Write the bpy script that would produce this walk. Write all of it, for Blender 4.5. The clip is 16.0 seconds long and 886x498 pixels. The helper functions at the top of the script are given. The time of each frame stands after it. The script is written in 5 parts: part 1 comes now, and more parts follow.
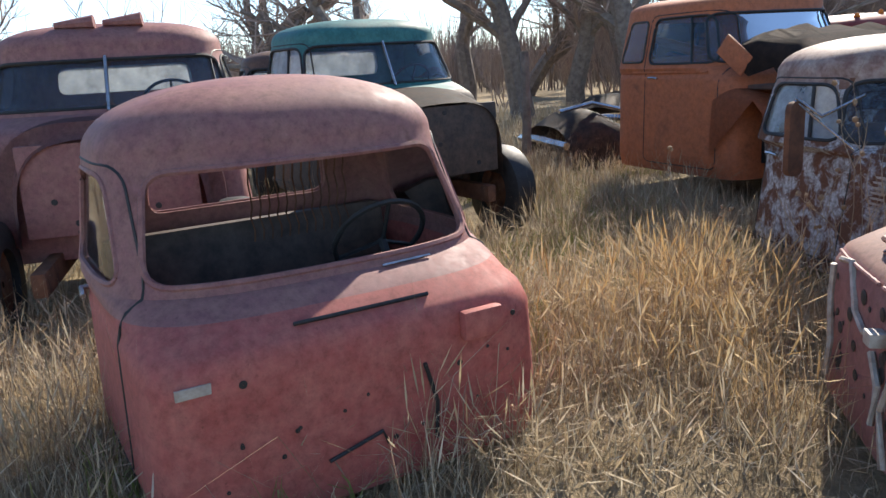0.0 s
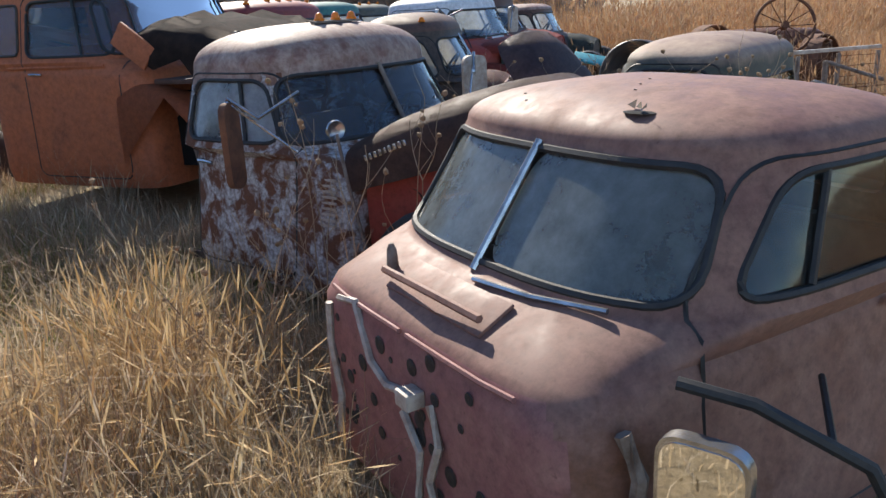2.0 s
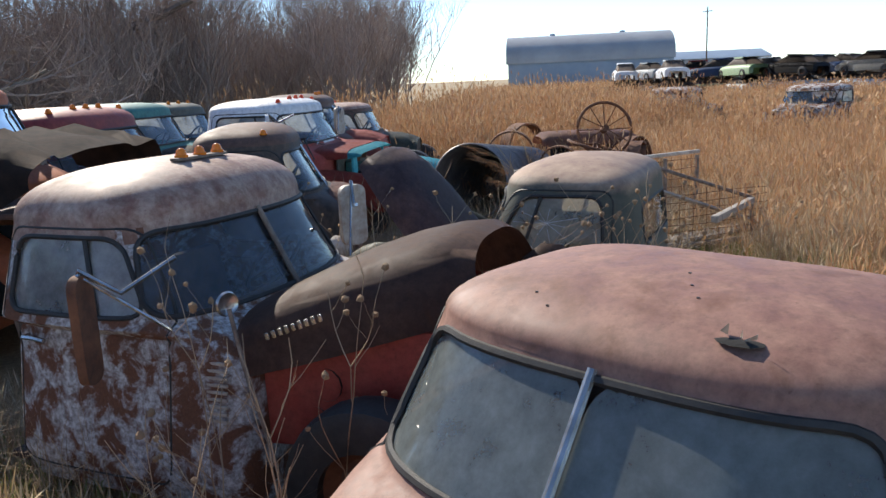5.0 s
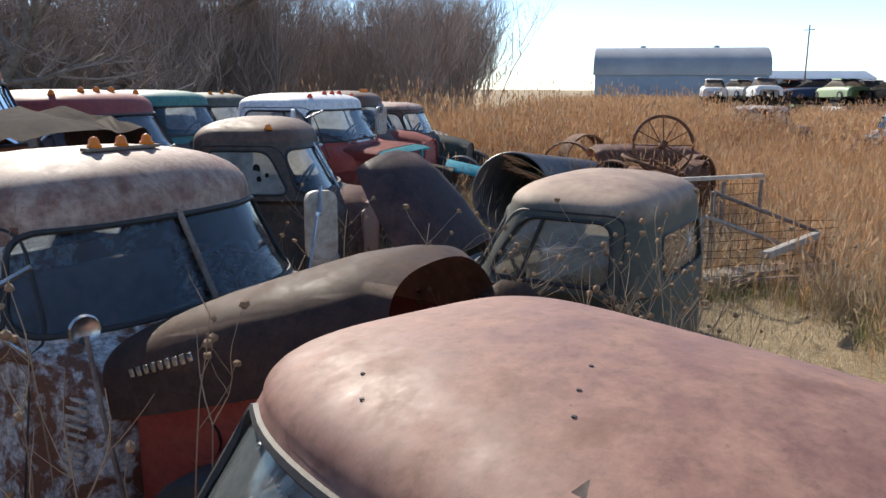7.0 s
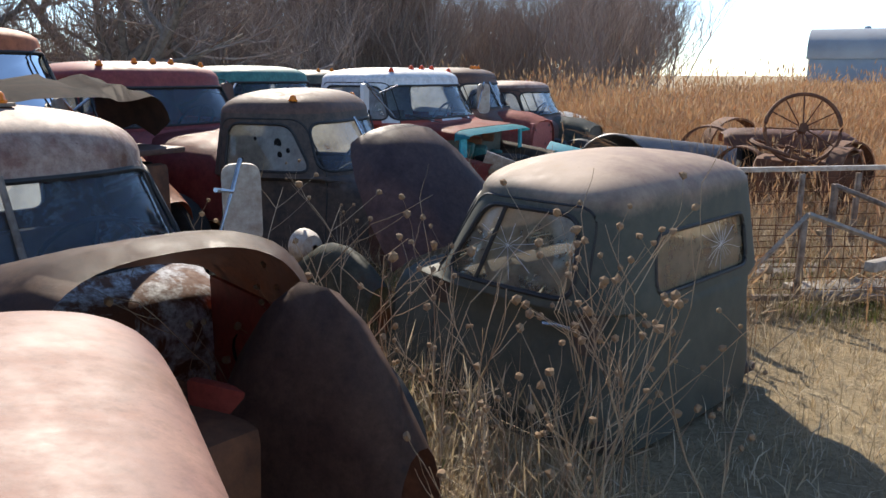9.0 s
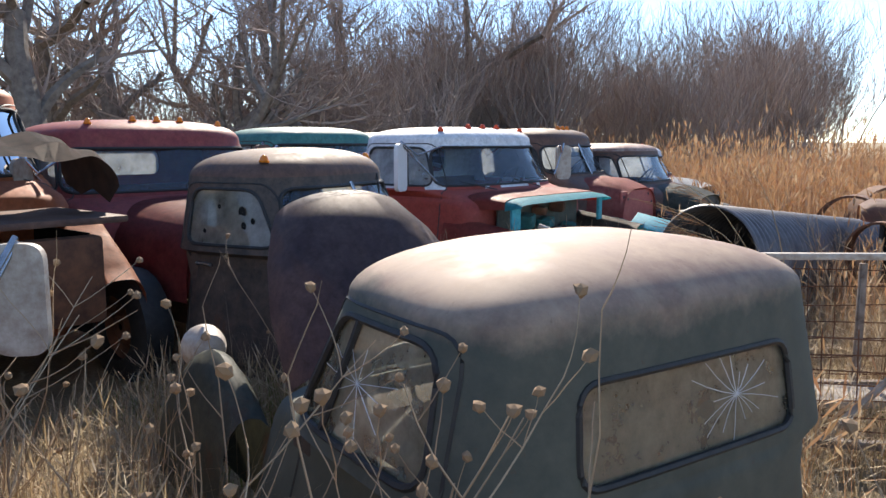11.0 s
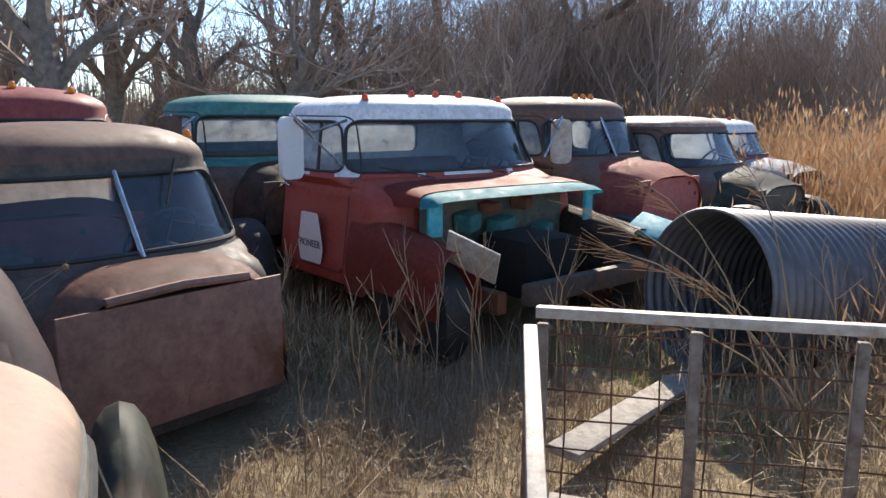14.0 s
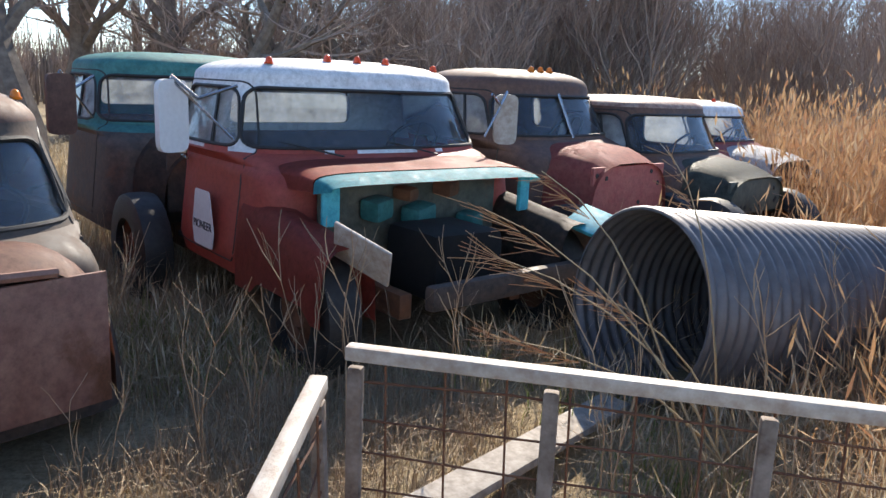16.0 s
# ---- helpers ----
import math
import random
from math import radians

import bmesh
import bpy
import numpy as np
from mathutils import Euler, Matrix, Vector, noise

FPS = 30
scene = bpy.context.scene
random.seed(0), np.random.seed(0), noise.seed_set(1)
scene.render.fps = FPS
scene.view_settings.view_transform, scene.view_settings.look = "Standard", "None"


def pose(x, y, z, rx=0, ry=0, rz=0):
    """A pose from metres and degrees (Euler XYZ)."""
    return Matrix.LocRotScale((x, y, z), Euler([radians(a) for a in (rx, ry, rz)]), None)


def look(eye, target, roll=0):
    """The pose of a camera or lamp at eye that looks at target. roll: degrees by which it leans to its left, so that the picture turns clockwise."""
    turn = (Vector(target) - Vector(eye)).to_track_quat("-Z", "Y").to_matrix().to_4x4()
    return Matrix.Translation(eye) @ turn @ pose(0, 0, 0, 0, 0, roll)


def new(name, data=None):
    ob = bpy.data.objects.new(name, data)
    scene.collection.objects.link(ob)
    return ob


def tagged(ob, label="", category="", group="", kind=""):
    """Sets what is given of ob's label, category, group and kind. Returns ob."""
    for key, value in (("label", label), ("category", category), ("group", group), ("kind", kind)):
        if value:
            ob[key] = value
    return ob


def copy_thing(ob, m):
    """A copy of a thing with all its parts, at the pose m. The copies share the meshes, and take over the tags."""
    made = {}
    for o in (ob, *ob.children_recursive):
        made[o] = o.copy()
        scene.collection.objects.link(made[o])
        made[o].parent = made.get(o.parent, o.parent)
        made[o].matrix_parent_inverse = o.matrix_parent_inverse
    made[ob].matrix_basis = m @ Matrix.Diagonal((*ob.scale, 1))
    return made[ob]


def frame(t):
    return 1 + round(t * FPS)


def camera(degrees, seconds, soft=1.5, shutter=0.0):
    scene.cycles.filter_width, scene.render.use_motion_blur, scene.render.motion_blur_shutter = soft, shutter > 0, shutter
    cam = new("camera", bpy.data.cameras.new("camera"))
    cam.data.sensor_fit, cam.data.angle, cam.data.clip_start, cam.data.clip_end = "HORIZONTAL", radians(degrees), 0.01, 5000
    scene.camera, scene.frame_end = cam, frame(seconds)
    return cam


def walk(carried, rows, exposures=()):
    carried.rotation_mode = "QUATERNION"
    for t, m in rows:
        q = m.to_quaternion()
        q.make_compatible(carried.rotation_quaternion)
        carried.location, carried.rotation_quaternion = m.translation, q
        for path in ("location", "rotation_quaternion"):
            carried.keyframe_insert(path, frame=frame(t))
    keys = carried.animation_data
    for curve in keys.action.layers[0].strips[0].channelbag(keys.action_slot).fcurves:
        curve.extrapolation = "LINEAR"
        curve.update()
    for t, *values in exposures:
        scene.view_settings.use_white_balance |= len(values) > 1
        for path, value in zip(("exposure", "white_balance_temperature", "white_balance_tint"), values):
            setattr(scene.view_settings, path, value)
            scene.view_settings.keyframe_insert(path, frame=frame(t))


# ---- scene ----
cam = camera(58.7, 16.0)
PATH = [
    (0.0, (0.418, -0.707, 1.474), (0.308, 1.234, 1.004), -3.30),
    (0.2, (0.435, -0.636, 1.462), (0.505, 1.301, 0.968), -2.20),
    (0.4, (0.459, -0.612, 1.470), (0.666, 1.311, 0.959), -2.60),
    (0.5, (0.462, -0.585, 1.471), (0.742, 1.330, 0.964), -3.60),
    (1.0, (0.461, -0.309, 1.473), (1.139, 1.491, 0.927), -3.00),
    (1.5, (0.459, -0.062, 1.518), (1.455, 1.575, 0.945), -2.50),
    (2.0, (0.564, 0.214, 1.511), (1.755, 1.710, 0.926), -3.20),
    (2.5, (0.650, 0.454, 1.556), (1.964, 1.853, 0.995), -3.10),
    (3.0, (0.627, 0.798, 1.598), (2.091, 2.074, 1.116), -3.60),
    (3.5, (0.613, 1.068, 1.688), (2.174, 2.228, 1.223), -4.50),
    (4.0, (0.609, 1.118, 1.733), (2.207, 2.235, 1.286), -4.30),
    (4.2, (0.609, 1.125, 1.770), (2.213, 2.239, 1.339), -4.20),
    (6.3, (1.116, 1.026, 1.765), (2.640, 2.255, 1.359), 0.40),
    (6.5, (1.217, 1.032, 1.758), (2.733, 2.272, 1.354), 0.30),
    (7.0, (1.525, 1.086, 1.718), (2.990, 2.388, 1.319), 0.40),
    (7.5, (1.800, 1.041, 1.698), (3.242, 2.368, 1.297), 0.30),
    (8.0, (2.146, 0.854, 1.660), (3.528, 2.243, 1.258), 1.10),
    (8.2, (2.283, 0.819, 1.647), (3.618, 2.249, 1.234), 0.70),
    (10.3, (3.897, 1.129, 1.523), (4.698, 2.927, 1.169), 0.90),
    (10.5, (4.030, 1.204, 1.521), (4.825, 3.013, 1.209), 0.50),
    (11.0, (4.394, 1.458, 1.515), (5.168, 3.282, 1.246), 0.00),
    (11.5, (4.671, 1.729, 1.508), (5.473, 3.533, 1.186), 0.50),
    (12.0, (4.992, 1.977, 1.529), (5.866, 3.749, 1.218), -0.00),
    (12.5, (5.428, 2.101, 1.544), (6.311, 3.869, 1.236), 0.40),
    (13.0, (5.824, 2.257, 1.518), (6.637, 4.055, 1.191), 0.10),
    (13.5, (6.215, 2.400, 1.534), (6.880, 4.256, 1.200), -0.20),
    (14.0, (6.577, 2.564, 1.537), (6.986, 4.491, 1.193), 0.30),
    (14.5, (6.753, 2.799, 1.503), (7.094, 4.729, 1.103), 1.20),
    (15.0, (6.897, 2.976, 1.562), (7.246, 4.907, 1.174), 1.80),
    (15.5, (7.115, 3.070, 1.555), (7.481, 4.998, 1.169), 2.20),
    (16.0, (7.272, 3.123, 1.561), (7.674, 5.037, 1.142), 2.60),
]
walk(cam, [(t, look(eye, target, roll)) for t, eye, target, roll in PATH], exposures=[(0, 0.88, 6900, 11), (3, 0.7, 6850, 10), (8, 0.62, 6950, 10), (10.5, 1.02, 7050, 12), (13, 0.9, 7000, 11), (16, 1.15, 6950, 11)])

# ---- world, sun ----
SUN_AZ, SUN_EL = 68.0, 35.0
world = bpy.data.worlds.new("sky")
scene.world = world
world.use_nodes = True
_n = world.node_tree.nodes
_sky = _n.new("ShaderNodeTexSky")
_sky.sky_type, _sky.sun_disc = "NISHITA", False
_sky.sun_elevation, _sky.sun_rotation = radians(SUN_EL), radians(90 - SUN_AZ)
_sky.dust_density, _sky.air_density, _sky.ozone_density = 0.0, 0.75, 4.0
world.node_tree.links.new(_sky.outputs[0], _n["Background"].inputs[0])
_n["Background"].inputs[1].default_value = 0.15
sun_data = bpy.data.lights.new("sun", "SUN")
sun_data.energy, sun_data.angle, sun_data.color = 5.0, radians(0.6), (1.0, 0.94, 0.85)
sun = new("sun", sun_data)
_d = Vector((math.cos(radians(SUN_AZ)) * math.cos(radians(SUN_EL)), math.sin(radians(SUN_AZ)) * math.cos(radians(SUN_EL)), math.sin(radians(SUN_EL))))
sun.matrix_world = look(_d * 40, (0, 0, 0))
rng = random.Random(7)


# ---- materials ----
def mat_base(name):
    m = bpy.data.materials.new(name)
    m.use_nodes = True
    nt = m.node_tree
    return m, nt, nt.nodes["Principled BSDF"]


def noise_node(nt, scale, detail=6, rough=0.6, coord="Object", dist=0.0):
    tc = nt.nodes.new("ShaderNodeTexCoord")
    n = nt.nodes.new("ShaderNodeTexNoise")
    n.inputs["Scale"].default_value, n.inputs["Detail"].default_value = scale, detail
    n.inputs["Roughness"].default_value, n.inputs["Distortion"].default_value = rough, dist
    nt.links.new(tc.outputs[coord], n.inputs["Vector"])
    return n.outputs["Fac"]


def ramp(nt, fac, stops):
    r = nt.nodes.new("ShaderNodeValToRGB")
    els = r.color_ramp.elements
    while len(els) < len(stops):
        els.new(0.5)
    for e, (p, c) in zip(els, stops):
        e.position, e.color = p, (*c, 1) if len(c) == 3 else c
    nt.links.new(fac, r.inputs[0])
    return r.outputs[0]


def mix(nt, fac, a, b):
    n = nt.nodes.new("ShaderNodeMix")
    n.data_type = "RGBA"
    for sock, v in ((n.inputs[0], fac), (n.inputs[6], a), (n.inputs[7], b)):
        if isinstance(v, (int, float)):
            sock.default_value = v
        elif isinstance(v, tuple):
            sock.default_value = (*v, 1)
        else:
            nt.links.new(v, sock)
    return n.outputs[2]


def scaled(nt, a, b):
    """The colour a times the colour b."""
    n = nt.nodes.new("ShaderNodeMix")
    n.data_type, n.blend_type = "RGBA", "MULTIPLY"
    n.inputs[0].default_value = 1.0
    nt.links.new(a, n.inputs[6])
    nt.links.new(b, n.inputs[7])
    return n.outputs[2]


def bump(nt, bsdf, fac, strength, distance=0.004):
    b = nt.nodes.new("ShaderNodeBump")
    b.inputs["Strength"].default_value, b.inputs["Distance"].default_value = strength, distance
    nt.links.new(fac, b.inputs["Height"])
    nt.links.new(b.outputs[0], bsdf.inputs["Normal"])


def paint(name, colour, worn, rust_at=0.55, patch=2.2, rough=0.5, streak=0.0):
    """Old car paint: colour, a worn second tone, and rust where a coarse noise runs high."""
    m, nt, b = mat_base(name)
    big = noise_node(nt, patch, 9, 0.65, dist=0.4)
    mid = noise_node(nt, patch * 5, 8, 0.7)
    fine = noise_node(nt, 90, 4, 0.6)
    tone = mix(nt, ramp(nt, mid, [(0.38, (0, 0, 0)), (0.68, (1, 1, 1))]), colour, worn)
    mott = ramp(nt, noise_node(nt, 26, 9, 0.8), [(0.3, (0.62,) * 3), (0.5, (1.0,) * 3), (0.7, (1.28,) * 3)])
    tone = scaled(nt, tone, mott)
    rust = mix(nt, fine, (0.07, 0.028, 0.016), (0.2, 0.085, 0.045))
    mask = ramp(nt, big, [(rust_at, (0, 0, 0)), (min(rust_at + 0.1, 1), (1, 1, 1))])
    col = mix(nt, mask, tone, rust)
    speck = ramp(nt, noise_node(nt, 38, 5, 0.75), [(0.63, (0, 0, 0)), (0.72, (1, 1, 1))])
    sp = nt.nodes.new("ShaderNodeMath")
    sp.operation = "MULTIPLY"
    sp.inputs[1].default_value = 0.6
    nt.links.new(speck, sp.inputs[0])
    col = mix(nt, sp.outputs[0], col, (0.09, 0.04, 0.025))
    nt.links.new(col, b.inputs["Base Color"])
    r = ramp(nt, mid, [(0.3, (rough + 0.08,) * 3), (0.7, (min(rough + 0.36, 0.95),) * 3)])
    b.inputs["Specular IOR Level"].default_value = 0.35
    nt.links.new(r, b.inputs["Roughness"])
    bump(nt, b, mid, 0.25)
    return m


def sunlit_roof(name, low, low2, high, high2, z0, z1):
    """Paint with the sunlight on the roof put into its colour, another tone above an uneven line."""
    m, nt, b = mat_base(name)
    mid = noise_node(nt, 7, 8, 0.7)
    sep = nt.nodes.new("ShaderNodeSeparateXYZ")
    tc = nt.nodes.new("ShaderNodeTexCoord")
    nt.links.new(tc.outputs["Object"], sep.inputs[0])
    jit = nt.nodes.new("ShaderNodeMath")
    jit.operation = "MULTIPLY_ADD"
    nt.links.new(noise_node(nt, 3, 8, 0.7), jit.inputs[0])
    jit.inputs[1].default_value = 0.24
    nt.links.new(sep.outputs[2], jit.inputs[2])
    mr = nt.nodes.new("ShaderNodeMapRange")
    mr.inputs[1].default_value, mr.inputs[2].default_value = z0 + 0.12, z1 + 0.12
    nt.links.new(jit.outputs[0], mr.inputs[0])
    k = ramp(nt, mid, [(0.35, (0, 0, 0)), (0.68, (1, 1, 1))])
    col = mix(nt, mr.outputs[0], mix(nt, k, low, low2), mix(nt, k, high, high2))
    speck = ramp(nt, noise_node(nt, 30, 6, 0.75), [(0.62, (0, 0, 0)), (0.74, (0.7, 0.7, 0.7))])
    nt.links.new(mix(nt, speck, col, (0.1, 0.05, 0.03)), b.inputs["Base Color"])
    nt.links.new(ramp(nt, mid, [(0.3, (0.58,) * 3), (0.7, (0.82,) * 3)]), b.inputs["Roughness"])
    b.inputs["Specular IOR Level"].default_value = 0.35
    bump(nt, b, mid, 0.25)
    return m


def grainy(name, c1, c2, scale=12, rough=0.8, metal=0.0, bumpy=0.3):
    m, nt, b = mat_base(name)
    f = noise_node(nt, scale, 8, 0.65)
    nt.links.new(mix(nt, ramp(nt, f, [(0.32, (0, 0, 0)), (0.68, (1, 1, 1))]), c1, c2), b.inputs["Base Color"])
    b.inputs["Roughness"].default_value, b.inputs["Metallic"].default_value = rough, metal
    bump(nt, b, noise_node(nt, scale * 6, 5, 0.6), bumpy)
    return m


def plant(name, cols, rough=0.85, through_light=0.25):
    """Dry stalks and blades, varied from one island of the mesh to the next."""
    m, nt, b = mat_base(name)
    g = nt.nodes.new("ShaderNodeNewGeometry")
    stops = [(i / (len(cols) - 1), c) for i, c in enumerate(cols)]
    col = ramp(nt, g.outputs["Random Per Island"], stops)
    nt.links.new(col, b.inputs["Base Color"])
    b.inputs["Roughness"].default_value = rough
    if through_light:
        t = nt.nodes.new("ShaderNodeBsdfTranslucent")
        nt.links.new(col, t.inputs[0])
        mx = nt.nodes.new("ShaderNodeMixShader")
        mx.inputs[0].default_value = through_light
        nt.links.new(b.outputs[0], mx.inputs[1])
        nt.links.new(t.outputs[0], mx.inputs[2])
        nt.links.new(mx.outputs[0], nt.nodes["Material Output"].inputs[0])
    return m


def glass_mat(name, tint, dust, dust_col=(0.42, 0.42, 0.38)):
    m, nt, b = mat_base(name)
    nt.nodes.remove(b)
    tr, gl, df = nt.nodes.new("ShaderNodeBsdfTransparent"), nt.nodes.new("ShaderNodeBsdfGlossy"), nt.nodes.new("ShaderNodeBsdfDiffuse")
    tr.inputs[0].default_value = (*tint, 1)
    gl.inputs["Roughness"].default_value = 0.04
    df.inputs[0].default_value = (*dust_col, 1)
    fr = nt.nodes.new("ShaderNodeFresnel")
    fr.inputs[0].default_value = 1.6
    d = nt.nodes.new("ShaderNodeMixShader")
    nt.links.new(ramp(nt, noise_node(nt, 5, 8, 0.7), [(0.3, (dust * 0.5,) * 3), (0.75, (min(dust * 1.7, 1),) * 3)]), d.inputs[0])
    nt.links.new(tr.outputs[0], d.inputs[1])
    tl, dd = nt.nodes.new("ShaderNodeBsdfTranslucent"), nt.nodes.new("ShaderNodeMixShader")
    tl.inputs[0].default_value = (*dust_col, 1)
    dd.inputs[0].default_value = 0.5
    nt.links.new(df.outputs[0], dd.inputs[1])
    nt.links.new(tl.outputs[0], dd.inputs[2])
    nt.links.new(dd.outputs[0], d.inputs[2])
    mx = nt.nodes.new("ShaderNodeMixShader")
    nt.links.new(fr.outputs[0], mx.inputs[0])
    nt.links.new(d.outputs[0], mx.inputs[1])
    nt.links.new(gl.outputs[0], mx.inputs[2])
    nt.links.new(mx.outputs[0], nt.nodes["Material Output"].inputs[0])
    return m


def emblem_mat(name, colour, rough=0.4, metal=0.0):
    m, nt, b = mat_base(name)
    f = noise_node(nt, 40, 4)
    nt.links.new(mix(nt, f, colour, tuple(0.75 * c for c in colour)), b.inputs["Base Color"])
    b.inputs["Roughness"].default_value, b.inputs["Metallic"].default_value = rough, metal
    return m


M_BROWN = paint("faded_brown_paint", (0.19, 0.09, 0.068), (0.28, 0.155, 0.115), 0.56, 1.6, 0.42)
M_MAROON = paint("faded_maroon_paint", (0.24, 0.1, 0.095), (0.3, 0.15, 0.125), 0.62, 1.8, 0.45)
M_PINKRED = paint("sunburnt_red_paint", (0.36, 0.085, 0.07), (0.42, 0.14, 0.11), 0.66, 2.0, 0.5)
M_WHITERUST = paint("flaking_white_paint", (0.54, 0.54, 0.54), (0.13, 0.09, 0.072), 0.45, 8.5, 0.6)
M_RUSTROOF = paint("rusty_roof_paint", (0.2, 0.1, 0.075), (0.42, 0.32, 0.26), 0.55, 1.7, 0.4)
M_DARK = paint("weathered_dark_paint", (0.05, 0.04, 0.035), (0.12, 0.085, 0.065), 0.62, 2.0, 0.5)
M_DARKBROWN = paint("dark_brown_paint", (0.085, 0.045, 0.035), (0.15, 0.085, 0.06), 0.6, 2.0, 0.45)
M_GREEN = paint("faded_green_paint", (0.055, 0.062, 0.05), (0.13, 0.125, 0.095), 0.6, 1.5, 0.4)
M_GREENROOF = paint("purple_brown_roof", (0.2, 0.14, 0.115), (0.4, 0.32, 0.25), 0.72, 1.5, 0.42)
# Dark green below, tan above: the sunlit roof painted in by height.
M_GREENCAB = sunlit_roof("sunlit_roof_green_paint", (0.05, 0.058, 0.047), (0.1, 0.1, 0.078), (0.23, 0.145, 0.11), (0.4, 0.295, 0.215), 1.06, 1.15)
M_TEAL = paint("teal_paint", (0.02, 0.12, 0.115), (0.06, 0.2, 0.18), 0.68, 1.6, 0.4)
M_TURQ = paint("turquoise_paint", (0.03, 0.32, 0.38), (0.08, 0.4, 0.44), 0.66, 3.0, 0.45)
M_RED = paint("red_truck_paint", (0.3, 0.045, 0.032), (0.34, 0.075, 0.05), 0.66, 1.6, 0.4)
M_DARKRED = paint("dark_red_paint", (0.2, 0.03, 0.03), (0.26, 0.06, 0.05), 0.64, 1.8, 0.38)
M_WHITE = paint("old_white_paint", (0.66, 0.67, 0.68), (0.52, 0.53, 0.54), 0.73, 2.2, 0.38)
M_ORANGE = paint("orange_paint", (0.42, 0.12, 0.045), (0.36, 0.12, 0.06), 0.64, 1.7, 0.45)
M_RUST = grainy("bare_rust", (0.07, 0.03, 0.018), (0.2, 0.085, 0.04), 9, 0.85)
M_BLACK = grainy("black_rubber", (0.012, 0.012, 0.012), (0.03, 0.028, 0.026), 25, 0.6)
# Near black: the shade inside holes and cavities, put into the colour.
M_VOID = grainy("cavity_shade_black", (0.003, 0.003, 0.003), (0.008, 0.007, 0.006), 20, 1.0)
M_SOOT = grainy("scorched_black_steel", (0.018, 0.013, 0.011), (0.06, 0.035, 0.026), 8, 0.95)
M_INNER = grainy("dark_cab_lining", (0.035, 0.025, 0.02), (0.09, 0.06, 0.045), 10, 0.85)
M_CHROME = grainy("dull_chrome", (0.55, 0.55, 0.56), (0.3, 0.29, 0.28), 14, 0.25, 0.9, 0.05)
M_MIRROR = grainy("mirror_silver", (0.85, 0.85, 0.85), (0.8, 0.8, 0.78), 5, 0.03, 1.0, 0.0)
M_AMBER = emblem_mat("amber_lens", (0.8, 0.22, 0.02), 0.2)
M_REDLENS = emblem_mat("red_orange_lens", (0.75, 0.08, 0.02), 0.2)
M_SIGN = emblem_mat("white_sign", (0.72, 0.72, 0.72), 0.5)
M_INK = emblem_mat("dark_lettering", (0.03, 0.035, 0.05), 0.5)
M_WOOD = grainy("grey_weathered_wood", (0.2, 0.17, 0.14), (0.4, 0.36, 0.31), 22, 0.9)
M_STEEL = grainy("rusty_grey_steel", (0.1, 0.065, 0.045), (0.27, 0.22, 0.18), 16, 0.75, 0.0)
M_PALEPAINT = grainy("chalky_pale_paint", (0.5, 0.46, 0.4), (0.28, 0.21, 0.16), 18, 0.6)
M_PIPE = grainy("galvanised_grey_steel", (0.09, 0.085, 0.088), (0.18, 0.17, 0.17), 5, 0.5, 0.3, 0.1)
M_SEAT = grainy("worn_seat_vinyl", (0.05, 0.035, 0.03), (0.13, 0.09, 0.07), 14, 0.7)
M_GLASS = glass_mat("dusty_glass", (0.9, 0.93, 0.92), 0.06)
M_PALEGLASS = glass_mat("dirt_caked_glass", (0.6, 0.62, 0.58), 0.62, (0.5, 0.46, 0.38))
# Dust film whose warm pale colour stands in for lit straw beyond.
M_GLASSWARM = glass_mat("straw_lit_dusty_glass", (0.85, 0.84, 0.78), 0.42, (0.66, 0.58, 0.42))
M_GLASSHAZE = glass_mat("hazy_pale_glass", (0.85, 0.88, 0.9), 0.5, (0.66, 0.68, 0.68))
M_PURPLE = paint("purple_brown_bonnet", (0.085, 0.055, 0.06), (0.15, 0.1, 0.095), 0.66, 1.8, 0.4)
M_GLASSMILK = glass_mat("milky_old_glass", (0.7, 0.78, 0.76), 0.5, (0.38, 0.43, 0.42))
# Blue film colour: the sky's reflection put into the glass.
M_GLASSBLUE = glass_mat("sky_sheen_windscreen", (0.84, 0.92, 0.97), 0.13, (0.3, 0.42, 0.58))
M_GRASS = plant("dry_grass", [(0.38, 0.27, 0.15), (0.54, 0.42, 0.26), (0.68, 0.57, 0.41), (0.28, 0.22, 0.13), (0.48, 0.36, 0.21)])
M_GRASSGREEN = plant("fresh_grass", [(0.1, 0.15, 0.03), (0.2, 0.22, 0.06), (0.3, 0.27, 0.1)])
M_GOLD = plant("golden_foxtail", [(0.36, 0.22, 0.09), (0.55, 0.37, 0.17), (0.66, 0.5, 0.28), (0.46, 0.28, 0.12)])
M_REED = plant("golden_reed", [(0.42, 0.23, 0.11), (0.52, 0.33, 0.17), (0.38, 0.19, 0.1), (0.58, 0.42, 0.25)])
M_WEED = plant("dry_weed", [(0.2, 0.13, 0.08), (0.34, 0.24, 0.15), (0.42, 0.33, 0.22)], 0.9, 0.0)
M_HEAD = plant("seed_head_brown", [(0.1, 0.06, 0.035), (0.18, 0.11, 0.065), (0.28, 0.18, 0.1)], 0.95, 0.0)
M_BARK = grainy("grey_brown_bark", (0.11, 0.085, 0.07), (0.24, 0.2, 0.165), 9, 0.95)
M_TWIG = plant("bare_twigs", [(0.2, 0.145, 0.12), (0.31, 0.24, 0.2), (0.42, 0.33, 0.28)], 0.95, 0.0)


